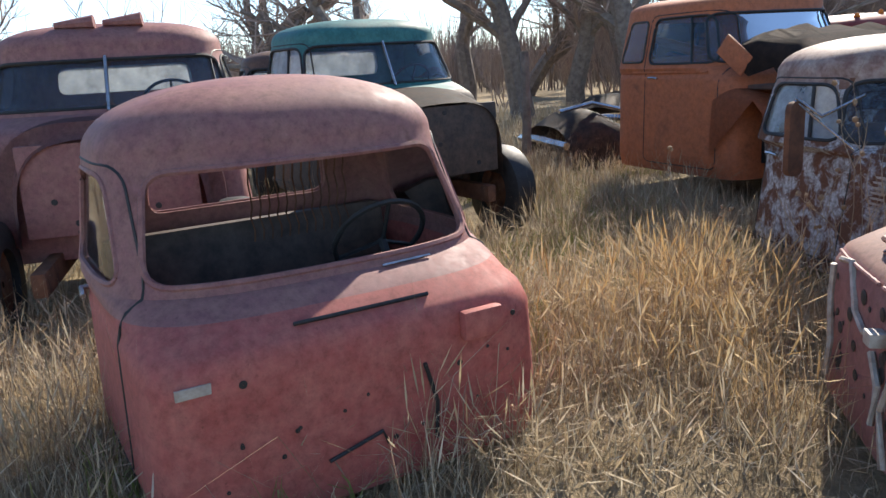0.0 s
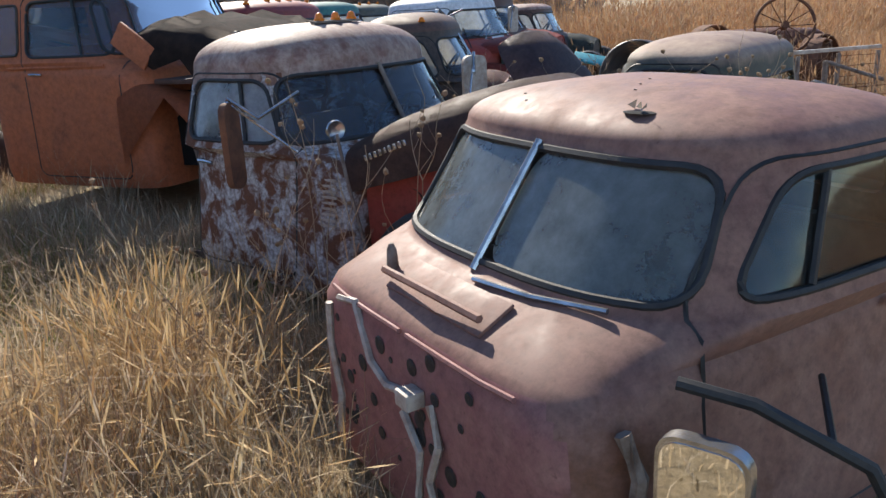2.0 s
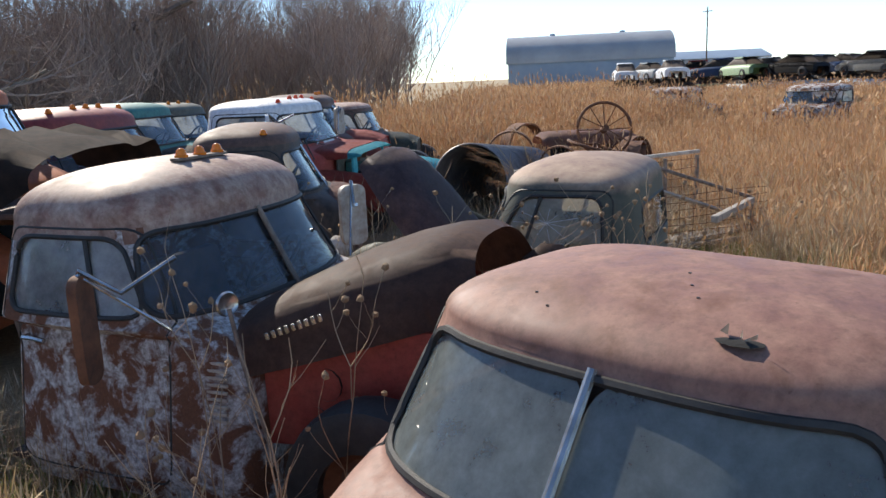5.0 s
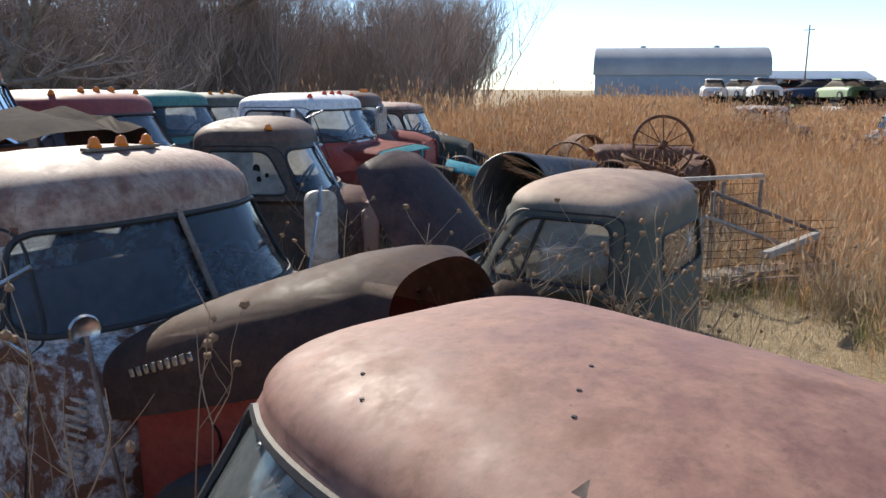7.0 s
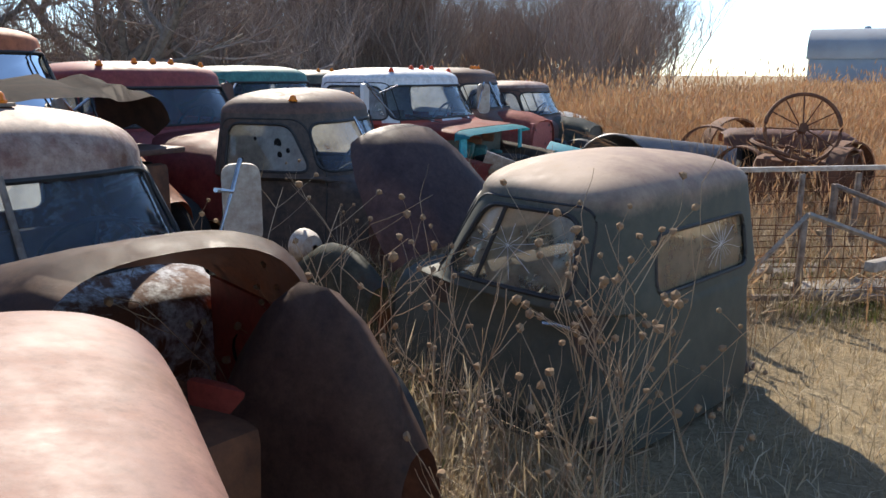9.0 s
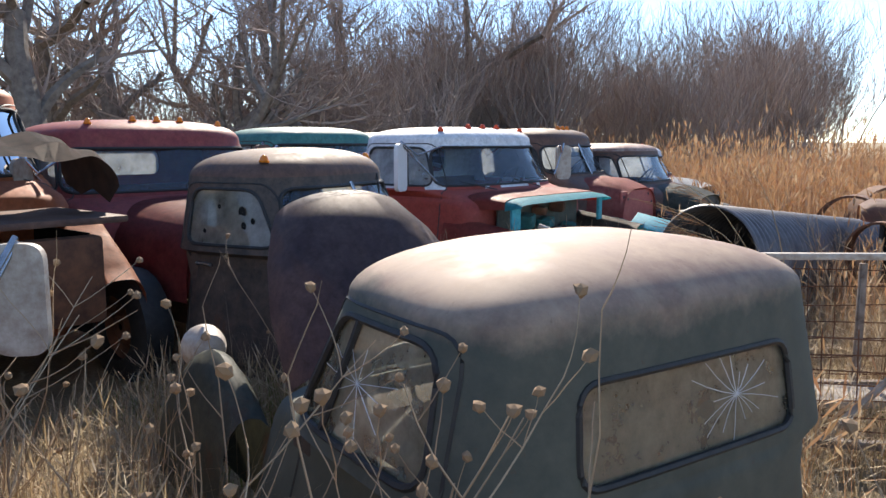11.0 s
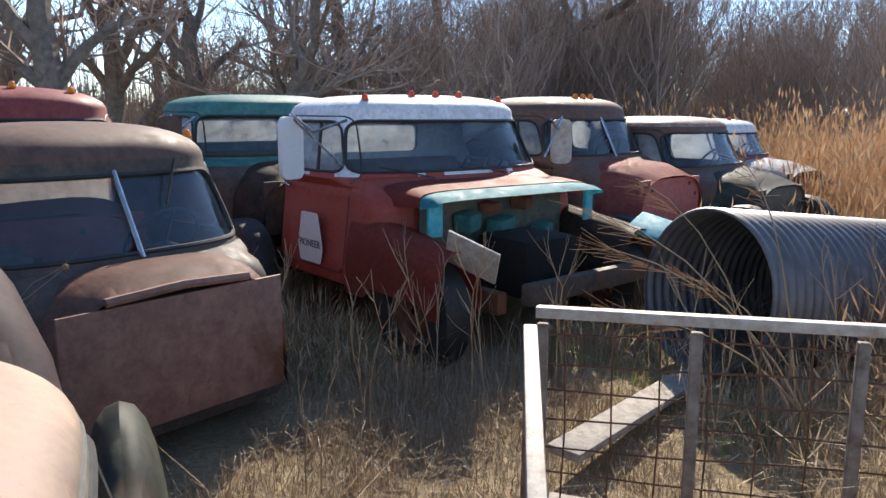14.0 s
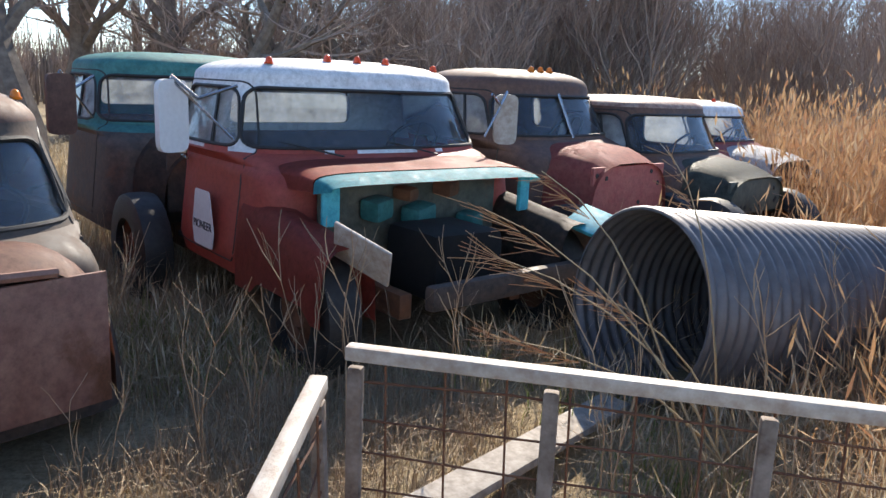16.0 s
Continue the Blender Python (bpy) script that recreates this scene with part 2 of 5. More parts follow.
# ---- builders ----
def part(name, bm, material, parent=None, label="", smooth=True, angle=40):
    me = bpy.data.meshes.new(name)
    if isinstance(bm, bmesh.types.BMesh):
        bmesh.ops.recalc_face_normals(bm, faces=bm.faces)
        bm.to_mesh(me)
        bm.free()
    else:
        me.from_pydata(*bm)
    if smooth and len(me.polygons):
        me.polygons.foreach_set("use_smooth", [True] * len(me.polygons))
        me.set_sharp_from_angle(angle=radians(angle))
    me.materials.append(material)
    ob = new(name, me)
    if parent:
        ob.parent = parent
    if label:
        ob["label"] = label
    return ob


def thing(name, m, label, category, group="", kind=""):
    e = new(name)
    e.empty_display_size = 0.1
    e.matrix_world = m
    return tagged(e, label, category, group, kind)


def box_bm(size, at=(0, 0, 0), rot=(0, 0, 0), bevel=0.01, bm=None):
    bm = bm or bmesh.new()
    r = bmesh.ops.create_cube(bm, size=1)
    vs = r["verts"]
    bmesh.ops.scale(bm, vec=size, verts=vs)
    if bevel:
        es = list({e for v in vs for e in v.link_edges})
        res = bmesh.ops.bevel(bm, geom=es, offset=min(bevel, min(size) * 0.4), segments=2, affect="EDGES", profile=0.6)
        vs = list({v for f in res["faces"] for v in f.verts} | {v for v in vs if v.is_valid})
    bmesh.ops.transform(bm, matrix=pose(*at, *rot), verts=vs)
    return bm


def tube_bm(pts, radius, sides=6, bm=None, closed=False, taper=None):
    """A tube along pts; taper gives the end radius."""
    bm = bm or bmesh.new()
    pts = [Vector(p) for p in pts]
    n, rings = len(pts), []
    for i, p in enumerate(pts):
        a = pts[(i - 1) % n] if closed or i else p
        b = pts[(i + 1) % n] if closed or i < n - 1 else p
        d = (b - a).normalized() if (b - a).length > 1e-9 else Vector((0, 0, 1))
        u = d.cross(Vector((0, 0, 1)) if abs(d.z) < 0.95 else Vector((1, 0, 0))).normalized()
        v = d.cross(u)
        r = radius if taper is None else radius + (taper - radius) * i / max(n - 1, 1)
        rings.append([bm.verts.new(p + r * (u * math.cos(2 * math.pi * k / sides) + v * math.sin(2 * math.pi * k / sides))) for k in range(sides)])
    for i in range(n if closed else n - 1):
        a, b = rings[i], rings[(i + 1) % n]
        for k in range(sides):
            bm.faces.new((a[k], a[(k + 1) % sides], b[(k + 1) % sides], b[k]))
    if not closed:
        bm.faces.new(rings[0])
        bm.faces.new(list(reversed(rings[-1])))
    return bm


def lathe_bm(profile, steps=24, axis="x", bm=None):
    """Turns a profile of (along, radius) about an axis."""
    bm = bm or bmesh.new()
    rings = []
    for a, r in profile:
        ring = []
        for k in range(steps):
            c, s = r * math.cos(2 * math.pi * k / steps), r * math.sin(2 * math.pi * k / steps)
            ring.append(bm.verts.new((a, c, s) if axis == "x" else (c, a, s) if axis == "y" else (c, s, a)))
        rings.append(ring)
    for a, b in zip(rings, rings[1:]):
        for k in range(steps):
            bm.faces.new((a[k], a[(k + 1) % steps], b[(k + 1) % steps], b[k]))
    return bm


def round_rect(corners, r, seg=5):
    """Points round a polygon of 2D corners, each rounded by r."""
    out, n = [], len(corners)
    for i in range(n):
        p, a, b = Vector(corners[i]), Vector(corners[i - 1]), Vector(corners[(i + 1) % n])
        da, db = (a - p), (b - p)
        q = min(r, da.length * 0.45, db.length * 0.45)
        s, e = p + da.normalized() * q, p + db.normalized() * q
        for k in range(seg + 1):
            t = k / seg
            out.append(tuple((1 - t) ** 2 * s + 2 * t * (1 - t) * p + t * t * e))
    dense = []
    for p, nx in zip(out, out[1:] + out[:1]):
        m = max(1, math.ceil(math.dist(p, nx) / 0.06))
        dense += [(p[0] + (nx[0] - p[0]) * k / m, p[1] + (nx[1] - p[1]) * k / m) for k in range(m)]
    return dense


def grid_patch(outline, surf, inset=4):
    """A sheet bounded by a 2D outline, each point carried onto a surface by surf(u, v)."""
    bm = bmesh.new()
    cu, cv = sum(p[0] for p in outline) / len(outline), sum(p[1] for p in outline) / len(outline)
    rings = []
    for k in range(inset):
        s = 1 - k / inset
        rings.append([bm.verts.new(surf(cu + (u - cu) * s, cv + (v - cv) * s)) for u, v in outline])
    c = bm.verts.new(surf(cu, cv))
    n = len(outline)
    for a, b in zip(rings, rings[1:]):
        for i in range(n):
            bm.faces.new((a[i], a[(i + 1) % n], b[(i + 1) % n], b[i]))
    for i in range(n):
        bm.faces.new((rings[-1][i], rings[-1][(i + 1) % n], c))
    return bm


def prism(outline, lo, hi, axis):
    """A closed prism of a 2D outline along axis x or y, for cutting openings."""
    bm = bmesh.new()
    mk = (lambda u, v, d: (d, u, v)) if axis == "x" else (lambda u, v, d: (u, d, v))
    a = [bm.verts.new(mk(u, v, lo)) for u, v in outline]
    b = [bm.verts.new(mk(u, v, hi)) for u, v in outline]
    n = len(outline)
    for i in range(n):
        bm.faces.new((a[i], a[(i + 1) % n], b[(i + 1) % n], b[i]))
    bm.faces.new(a)
    bm.faces.new(b)
    bmesh.ops.recalc_face_normals(bm, faces=bm.faces)
    return bm


def baked(bm, cutters, thick):
    """The shell bm made solid, with the cutters taken out of it, as a mesh."""
    bmesh.ops.recalc_face_normals(bm, faces=bm.faces)
    me = bpy.data.meshes.new("shell")
    bm.to_mesh(me)
    bm.free()
    ob = new("shell", me)
    s = ob.modifiers.new("thick", "SOLIDIFY")
    s.thickness, s.offset = thick, -1
    tmp = []
    for c in cutters:
        cm = bpy.data.meshes.new("cut")
        c.to_mesh(cm)
        c.free()
        co = new("cut", cm)
        tmp.append(co)
        b = ob.modifiers.new("cut", "BOOLEAN")
        b.object, b.operation, b.solver = co, "DIFFERENCE", "EXACT"
    dg = bpy.context.evaluated_depsgraph_get()
    res = bpy.data.meshes.new_from_object(ob.evaluated_get(dg))
    for o in (ob, *tmp):
        bpy.data.objects.remove(o)
    return res


def mesh_part(name, me, materials, parent, label="", angle=35):
    me.polygons.foreach_set("use_smooth", [True] * len(me.polygons))
    me.set_sharp_from_angle(angle=radians(angle))
    me.materials.clear()
    for m in materials:
        me.materials.append(m)
    ob = new(name, me)
    ob.parent = parent
    if label:
        ob["label"] = label
    return ob


def lerp_rows(rows, z):
    for a, b in zip(rows, rows[1:]):
        if z <= b[0]:
            t = max(0.0, (z - a[0]) / (b[0] - a[0]))
            return [p + (q - p) * t for p, q in zip(a, b)]
    return list(rows[-1])


class Cab:
    """The shape of a truck cab. x runs forward from the foot of the windscreen, y to its left."""

    def __init__(self, zb, zc, xc, zw, zt, xt, top, xr, hw, ht, nf=3.2, nr=5.0, p=2.4, rear_in=0.06, soft=0.1, hc=None):
        self.zb, self.zc, self.xc, self.zw, self.zt, self.xt, self.top = zb, zc, xc, zw, zt, xt, top
        self.xr, self.hw, self.ht, self.nf, self.nr, self.p = xr, hw, ht, nf, nr, p
        hc = hc or hw * 0.97
        self.rows = [(zb, hw * 0.95, xc, xr, 9), (zb + 0.12, hw * 0.985, xc, xr, 9), (zc - soft, hc, xc, xr, 8), (zc - soft * 0.35, hc, xc - soft * 0.18, xr, 6), (zc, hc * 0.985, xc - soft * 0.6, xr, 5)]
        if zw - zc > 0.01:
            self.rows.append((zw - 0.012, hw * 0.985, 0.035, xr + 0.01, nf))
        self.rows += [(zw, hw * 0.98, 0.0, xr + 0.01, nf), (zt, ht, -xt, xr + rear_in, nf)]

    def ring(self, z):
        _, w, f, b, nf = lerp_rows(self.rows, z)
        return w, f, b, nf

    def front(self, y, z, off=0.0):
        w, f, b, n = self.ring(z)
        c = (f + b) / 2
        return Vector((c + (f - c) * max(0.0, 1 - abs(y / w) ** n) ** (1 / n) + off, y, z))

    def rear(self, y, z, off=0.0):
        w, f, b, n = self.ring(z)
        c = (f + b) / 2
        return Vector((c - (c - b) * max(0.0, 1 - abs(y / w) ** self.nr) ** (1 / self.nr) - off, y, z))

    def side(self, x, z, sgn=1, off=0.0):
        w, f, b, n = self.ring(z)
        c = (f + b) / 2
        n, a = (n, f - c) if x > c else (self.nr, c - b)
        return Vector((x, sgn * (w * max(0.0, 1 - abs((x - c) / a) ** n) ** (1 / n) + off), z))

    def shell(self, steps=96):
        bm, rings = bmesh.new(), []
        zs = sorted({round(a[0] + (b[0] - a[0]) * k / m, 4) for a, b in zip(self.rows, self.rows[1:]) for m in (6 if b[0] - a[0] > 0.15 else 2,) for k in range(m + 1)})
        lv = [(z, 1.0) for z in zs] + [(self.zt + (self.top - self.zt) * (1 - s ** self.p) ** (1 / self.p), s) for s in (0.995, 0.985, 0.965, 0.935, 0.9, 0.85, 0.78, 0.68, 0.55, 0.4, 0.22, 0.08)]
        for z, s in lv:
            w, f, b, nf = self.ring(min(z, self.zt))
            c, ring = (f + b) / 2, []
            for k in range(steps):
                a = 2 * math.pi * (k + 0.5) / steps
                n = nf if math.cos(a) > 0 else self.nr
                cx, sy = abs(math.cos(a)) ** (2 / n), abs(math.sin(a)) ** (2 / n)
                ring.append(bm.verts.new((c + s * math.copysign(cx, math.cos(a)) * (f - c), s * math.copysign(sy, math.sin(a)) * w, z)))
            rings.append(ring)
        for a, b in zip(rings, rings[1:]):
            for k in range(steps):
                bm.faces.new((a[k], a[(k + 1) % steps], b[(k + 1) % steps], b[k]))
        bm.faces.new(rings[-1])
        return bm


def two_tone(me, z_of, hi=1, roof_z=None):
    """Second material above the belt line."""
    for p in me.polygons:
        p.material_index = hi if p.center.z > z_of else 0


def beacon(parent, at, mat=None):
    bm = lathe_bm([(0, 0.03), (0.012, 0.032), (0.013, 0.026), (0.035, 0.021), (0.045, 0.012), (0.048, 0.001)], 12, "z")
    bmesh.ops.transform(bm, matrix=Matrix.Translation(at) @ Matrix.Diagonal((1.1, 0.85, 0.95, 1)), verts=bm.verts)
    return part("roof_marker_light", bm, mat or M_AMBER, parent, "amber roof marker light")


def roof_z(c, x, y):
    """Height of the roof above a place."""
    w, f, b, n = c.ring(c.zt)
    m = (f + b) / 2
    n, a = (n, f - m) if x > m else (c.nr, m - b)
    s = (abs((x - m) / a) ** n + abs(y / w) ** n) ** (1 / n)
    return c.zt + (c.top - c.zt) * max(0.0, 1 - min(s, 1) ** c.p) ** (1 / c.p)


def make_cab(root, c, body, upper=None, belt=None, split=True, ws=(0.05, 0.03, 0.84, 0.8), side=(0.0, 0.0), side_x=None, rear=(0.5, 0.1, 0.06), glass=None, side_glass=None,
             bar=None, rear_glass=True, ws_glass=True, vent=True, seam=True, handle=True, gasket=None, door_gasket=True, seat=True):
    """Builds the shell with its openings, glass, seals, doors and inside under root."""
    glass, side_glass, gasket = glass or M_GLASS, side_glass or glass or M_GLASS, gasket or M_BLACK
    z0, z1 = c.zw + ws[0], c.zt - ws[1]
    wl, wu = c.ring(z0)[0] * ws[2], c.ring(z1)[0] * ws[3]
    o_ws = round_rect([(-wl, z0), (wl, z0), (wu, z1), (-wu, z1)], 0.09)
    mid = (c.xr - c.xt) / 2
    if side_x is None:
        side_x = (c.xr * 0.82, -0.26, -c.xt - 0.22, c.xr * 0.8)
    o_sd = round_rect([(side_x[0], c.zw + 0.03 + side[0]), (side_x[1], c.zw + 0.03 + side[0]), (side_x[2], c.zt - 0.035 - side[1]), (side_x[3], c.zt - 0.035 - side[1])], 0.09)
    rw = rear[0]
    zr0, zr1 = c.zw + rear[1], c.zt - rear[2]
    o_rr = round_rect([(-rw, zr0), (rw, zr0), (rw * 0.96, zr1), (-rw * 0.96, zr1)], 0.07)
    cuts = [prism(o_ws, mid, c.xc + 1.0, "x"), prism(o_rr, c.xr - 1, mid, "x"), prism(o_sd, -2, 2, "y")]
    me = baked(c.shell(), cuts, 0.028)
    shell = mesh_part("body", me, [body] + ([upper] if upper else []), root)
    if upper:
        two_tone(shell.data, belt if belt is not None else c.zw)
    if ws_glass:
        n = len(o_ws)
        if split:
            for sg in (-1, 1):
                half = round_rect([(0.006 * sg, z0), (wl * sg, z0), (wu * sg, z1), (0.006 * sg, z1)], 0.09)
                g = part("windscreen_pane", grid_patch(half, lambda u, v: c.front(u, v, -0.014)), glass, root, "dusty windscreen glass")
        else:
            part("windscreen", grid_patch(o_ws, lambda u, v: c.front(u, v, -0.014)), glass, root, "dusty windscreen glass")
        if split:
            part("centre_bar", tube_bm([c.front(0, z0 - 0.02 + (z1 - z0 + 0.04) * k / 6, 0.006) for k in range(7)], 0.013, 8), bar or M_CHROME, root, "windscreen centre bar")
    part("windscreen_seal", tube_bm([c.front(u, v, -0.004) for u, v in o_ws], 0.013, 6, closed=True), gasket, root, "black rubber seal")
    for sg in (-1, 1):
        if side_glass:
            if vent:
                xs = side_x[1] - 0.3 * (side_x[1] - side_x[0])
                part("vent_bar", tube_bm([c.side(xs - 0.1 * k / 4, c.zw + 0.04 + side[0] + (c.zt - 0.08 - c.zw - side[0] - side[1]) * k / 4, sg, -0.006) for k in range(5)], 0.011, 6), gasket, root)
            part("door_glass", grid_patch(o_sd, lambda u, v: c.side(u, v, sg, -0.016)), side_glass, root)
        if door_gasket:
            part("door_window_seal", tube_bm([c.side(u, v, sg, -0.004) for u, v in o_sd], 0.012, 6, closed=True), gasket, root)
        if seam:
            x0, x1 = side_x[0] - 0.06, min(side_x[1] + 0.1, c.xc - 0.12)
            door = round_rect([(x0, c.zb + 0.08), (x1, c.zb + 0.08), (x1, c.zw + 0.02), (side_x[2] + 0.07, c.zt + 0.0), (x0 + 0.02, c.zt + 0.0)], 0.09)
            part("door_edge", tube_bm([c.side(u, min(v, c.zt), sg, -0.002) for u, v in door], 0.007, 4, closed=True), M_BLACK, root, "dark gap round the door")
        if handle:
            hx, hz = side_x[0] + 0.04, c.zw - 0.1
            p0, p1 = c.side(hx, hz, sg, 0.035), c.side(hx + 0.13, hz - 0.005, sg, 0.03)
            bm = tube_bm([c.side(hx, hz, sg, -0.01), p0, (p0 + p1) / 2 + Vector((0, 0, 0.004)), p1], 0.011, 6)
            part("door_handle", bm, M_CHROME, root, "dull chrome door handle")
    if rear_glass:
        part("rear_window", grid_patch(o_rr, lambda u, v: c.rear(u, v, -0.014)), side_glass or glass, root)
    part("rear_window_seal", tube_bm([c.rear(u, v, -0.002) for u, v in o_rr], 0.01, 6, closed=True), gasket, root)
    w = c.hw
    if seat:
        bm = box_bm((0.42, w * 1.7, 0.14), (c.xr + 0.42, 0, c.zb + 0.3), bevel=0.05)
        part("seat", bm, M_SEAT, root, "worn bench seat")
        bm = box_bm((0.12, w * 1.7, 0.45), (c.xr + 0.2, 0, c.zb + 0.55), (0, -12, 0), bevel=0.05)
        part("backrest", bm, M_SEAT, root)
        ring = [(0.2 * math.cos(a) * 0.95, 0.2 * math.sin(a)) for a in (2 * math.pi * k / 24 for k in range(24))]
        m = pose(-0.38, w * 0.45, c.zw + 0.02, 0, -55, 0)
        bm = tube_bm([m @ Vector((u, v, 0)) for u, v in ring], 0.012, 6, closed=True)
        for k in range(3):
            a = 2 * math.pi * k / 3
            tube_bm([m @ Vector((0, 0, -0.03)), m @ Vector((0.19 * math.cos(a), 0.2 * math.sin(a), 0))], 0.009, 5, bm=bm)
        tube_bm([m @ Vector((0, 0, -0.02)), Vector((0.0, w * 0.45, c.zb + 0.2))], 0.02, 6, bm=bm)
        part("steering_wheel", bm, M_BLACK, root)
        part("dashboard", box_bm((0.2, w * 1.72, 0.16), (-0.14 - 0.02, 0, c.zw - 0.11), bevel=0.04), M_INNER, root)
    part("cab_floor", box_bm((abs(c.xr) + c.xc * 0.8 - 0.08, w * 1.8, 0.04), ((c.xr + c.xc * 0.8) / 2, 0, c.zb + 0.05), bevel=0.01), M_INNER, root)
    return shell


def firewall_holes(root, c, spots, mat=None):
    for y, z, r in spots:
        p = c.front(y, z, 0.003)
        bm = lathe_bm([(0.0, r), (0.002, r * 0.9), (0.002, 0.001)], 10, "x")
        bmesh.ops.transform(bm, matrix=Matrix.Translation(p), verts=bm.verts)
        part("firewall_hole", bm, mat or M_BLACK, root)


def arch_sheet(stations, steps=20, thick=0.012):
    """A sheet of arched cross-sections: stations of (x, half width, foot z, crown z, power)."""
    bm, rows = bmesh.new(), []
    for x, w, zf, zc, n in stations:
        row = []
        for k in range(steps + 1):
            a = math.pi * k / steps
            cy, sz = math.copysign(abs(math.cos(a)) ** (2 / n), math.cos(a)), abs(math.sin(a)) ** (2 / n)
            row.append(bm.verts.new((x, w * cy, zf + (zc - zf) * sz)))
        rows.append(row)
    for a, b in zip(rows, rows[1:]):
        for k in range(steps):
            bm.faces.new((a[k], a[k + 1], b[k + 1], b[k]))
    bmesh.ops.solidify(bm, geom=bm.faces[:], thickness=thick)
    return bm


def wheel(parent, at, r=0.4, w=0.2, heading=0):
    prof = [(-w / 2, r * 0.55), (-w / 2, r * 0.86), (-w * 0.42, r * 0.97), (-w * 0.2, r), (w * 0.2, r), (w * 0.42, r * 0.97), (w / 2, r * 0.86), (w / 2, r * 0.55), (-w / 2, r * 0.55)]
    bm = lathe_bm(prof, 28, "y")
    bmesh.ops.transform(bm, matrix=pose(*at, 0, 0, heading), verts=bm.verts)
    ty = part("tyre", bm, M_BLACK, parent)
    bm = lathe_bm([(-w * 0.3, 0.02), (-w * 0.34, r * 0.2), (-w * 0.1, r * 0.42), (-w * 0.3, r * 0.56), (w * 0.3, r * 0.56), (w * 0.1, r * 0.42), (w * 0.34, r * 0.2), (w * 0.3, 0.02)], 24, "y")
    bmesh.ops.transform(bm, matrix=pose(*at, 0, 0, heading), verts=bm.verts)
    part("rim", bm, M_RUST, ty, "rusty steel rim")
    return ty


def mirror(root, foot, head, w=0.17, h=0.36, face=(0, 0, 0), mat=None, arms=True):
    """A tall truck mirror on its arm: foot and head in the truck's own axes."""
    f, hd = Vector(foot), Vector(head)
    if arms:
        bm = tube_bm([f, f.lerp(hd, 0.6) + Vector((0, 0, 0.03)), hd + Vector((0, 0, h / 2 + 0.02)), hd + Vector((0, 0, h / 2))], 0.011, 6)
        tube_bm([f + Vector((-0.06, 0, -0.3)), hd + Vector((0, 0, h / 2))], 0.008, 6, bm=bm)
        part("mirror_arm", bm, M_CHROME, root)
    m = pose(*hd, *face)
    out = round_rect([(-w / 2, -h / 2), (w / 2, -h / 2), (w / 2, h / 2), (-w / 2, h / 2)], 0.06)
    bm = prism(out, -0.018, 0.018, "x")
    bmesh.ops.transform(bm, matrix=m, verts=bm.verts)
    sh = part("mirror_head", bm, mat or M_STEEL, root, "rusted mirror back")
    inner = [(u * 0.9, v * 0.94) for u, v in out]
    bm = prism(inner, 0.018, 0.0205, "x")
    bmesh.ops.transform(bm, matrix=m, verts=bm.verts)
    part("mirror_glass", bm, M_MIRROR, sh)
    return sh


def at_truck(o, heading, roll=0, pitch=0):
    return pose(o[0], o[1], o[2] if len(o) > 2 else 0, roll, pitch, heading)


# ---- ground ----
def ground_z(x, y):
    return 0.05 * noise.noise((x * 0.35, y * 0.35, 0.3)) + 0.02 * noise.noise((x * 1.7, y * 1.7, 5.0))


def ground_mesh():
    xs = sorted({round(-12 + i * 0.4, 2) for i in range(90)} | {-2500, -800, -250, -90, -45, -25, 35, 50, 80, 130, 250, 800, 2500})
    ys = sorted({round(-10 + i * 0.4, 2) for i in range(90)} | {-2500, -800, -250, -90, -40, -20, 38, 55, 90, 150, 300, 900, 2500})
    bm = bmesh.new()
    g = [[bm.verts.new((x, y, ground_z(x, y))) for x in xs] for y in ys]
    for a, b in zip(g, g[1:]):
        for i in range(len(xs) - 1):
            bm.faces.new((a[i], a[i + 1], b[i + 1], b[i]))
    return bm


M_SOIL, _nt, _b = mat_base("dry_straw_soil")
_f = noise_node(_nt, 0.9, 10, 0.7)
_c = ramp(_nt, _f, [(0.3, (0.22, 0.16, 0.09)), (0.5, (0.38, 0.29, 0.17)), (0.7, (0.5, 0.4, 0.25))])
_c = mix(_nt, ramp(_nt, noise_node(_nt, 30, 6, 0.8), [(0.4, (0, 0, 0)), (0.65, (1, 1, 1))]), _c, (0.2, 0.15, 0.08))
_nt.links.new(_c, _b.inputs["Base Color"])
_b.inputs["Roughness"].default_value = 1.0
bump(_nt, _b, noise_node(_nt, 40, 8, 0.8), 0.8, 0.03)
tagged(part("ground", ground_mesh(), M_SOIL), "dry straw-covered soil of a scrapyard field", "ground", kind="structure")


# ---- trucks ----
# brown cab beside the path
r = thing("truck_cab", at_truck((1.97, 1.84, 0.0), 172), "sun-faded brown truck cab with split windscreen, sitting in grass", "truck cab", "old truck cabs")
c = Cab(0.06, 0.7, 0.25, 0.79, 1.13, 0.25, 1.268, -1.25, 0.76, 0.68, nf=3.0, p=2.2, hc=0.7)
shell = make_cab(r, c, M_BROWN, M_MAROON, 9.0, glass=M_GLASSMILK, ws=(0.02, 0.02, 0.86, 0.84), bar=M_CHROME, side_glass=M_GLASS)
for p in shell.data.polygons:
    if p.center.z < 0.67 and p.normal.x > 0.75:
        p.material_index = 1
bm = bmesh.new()
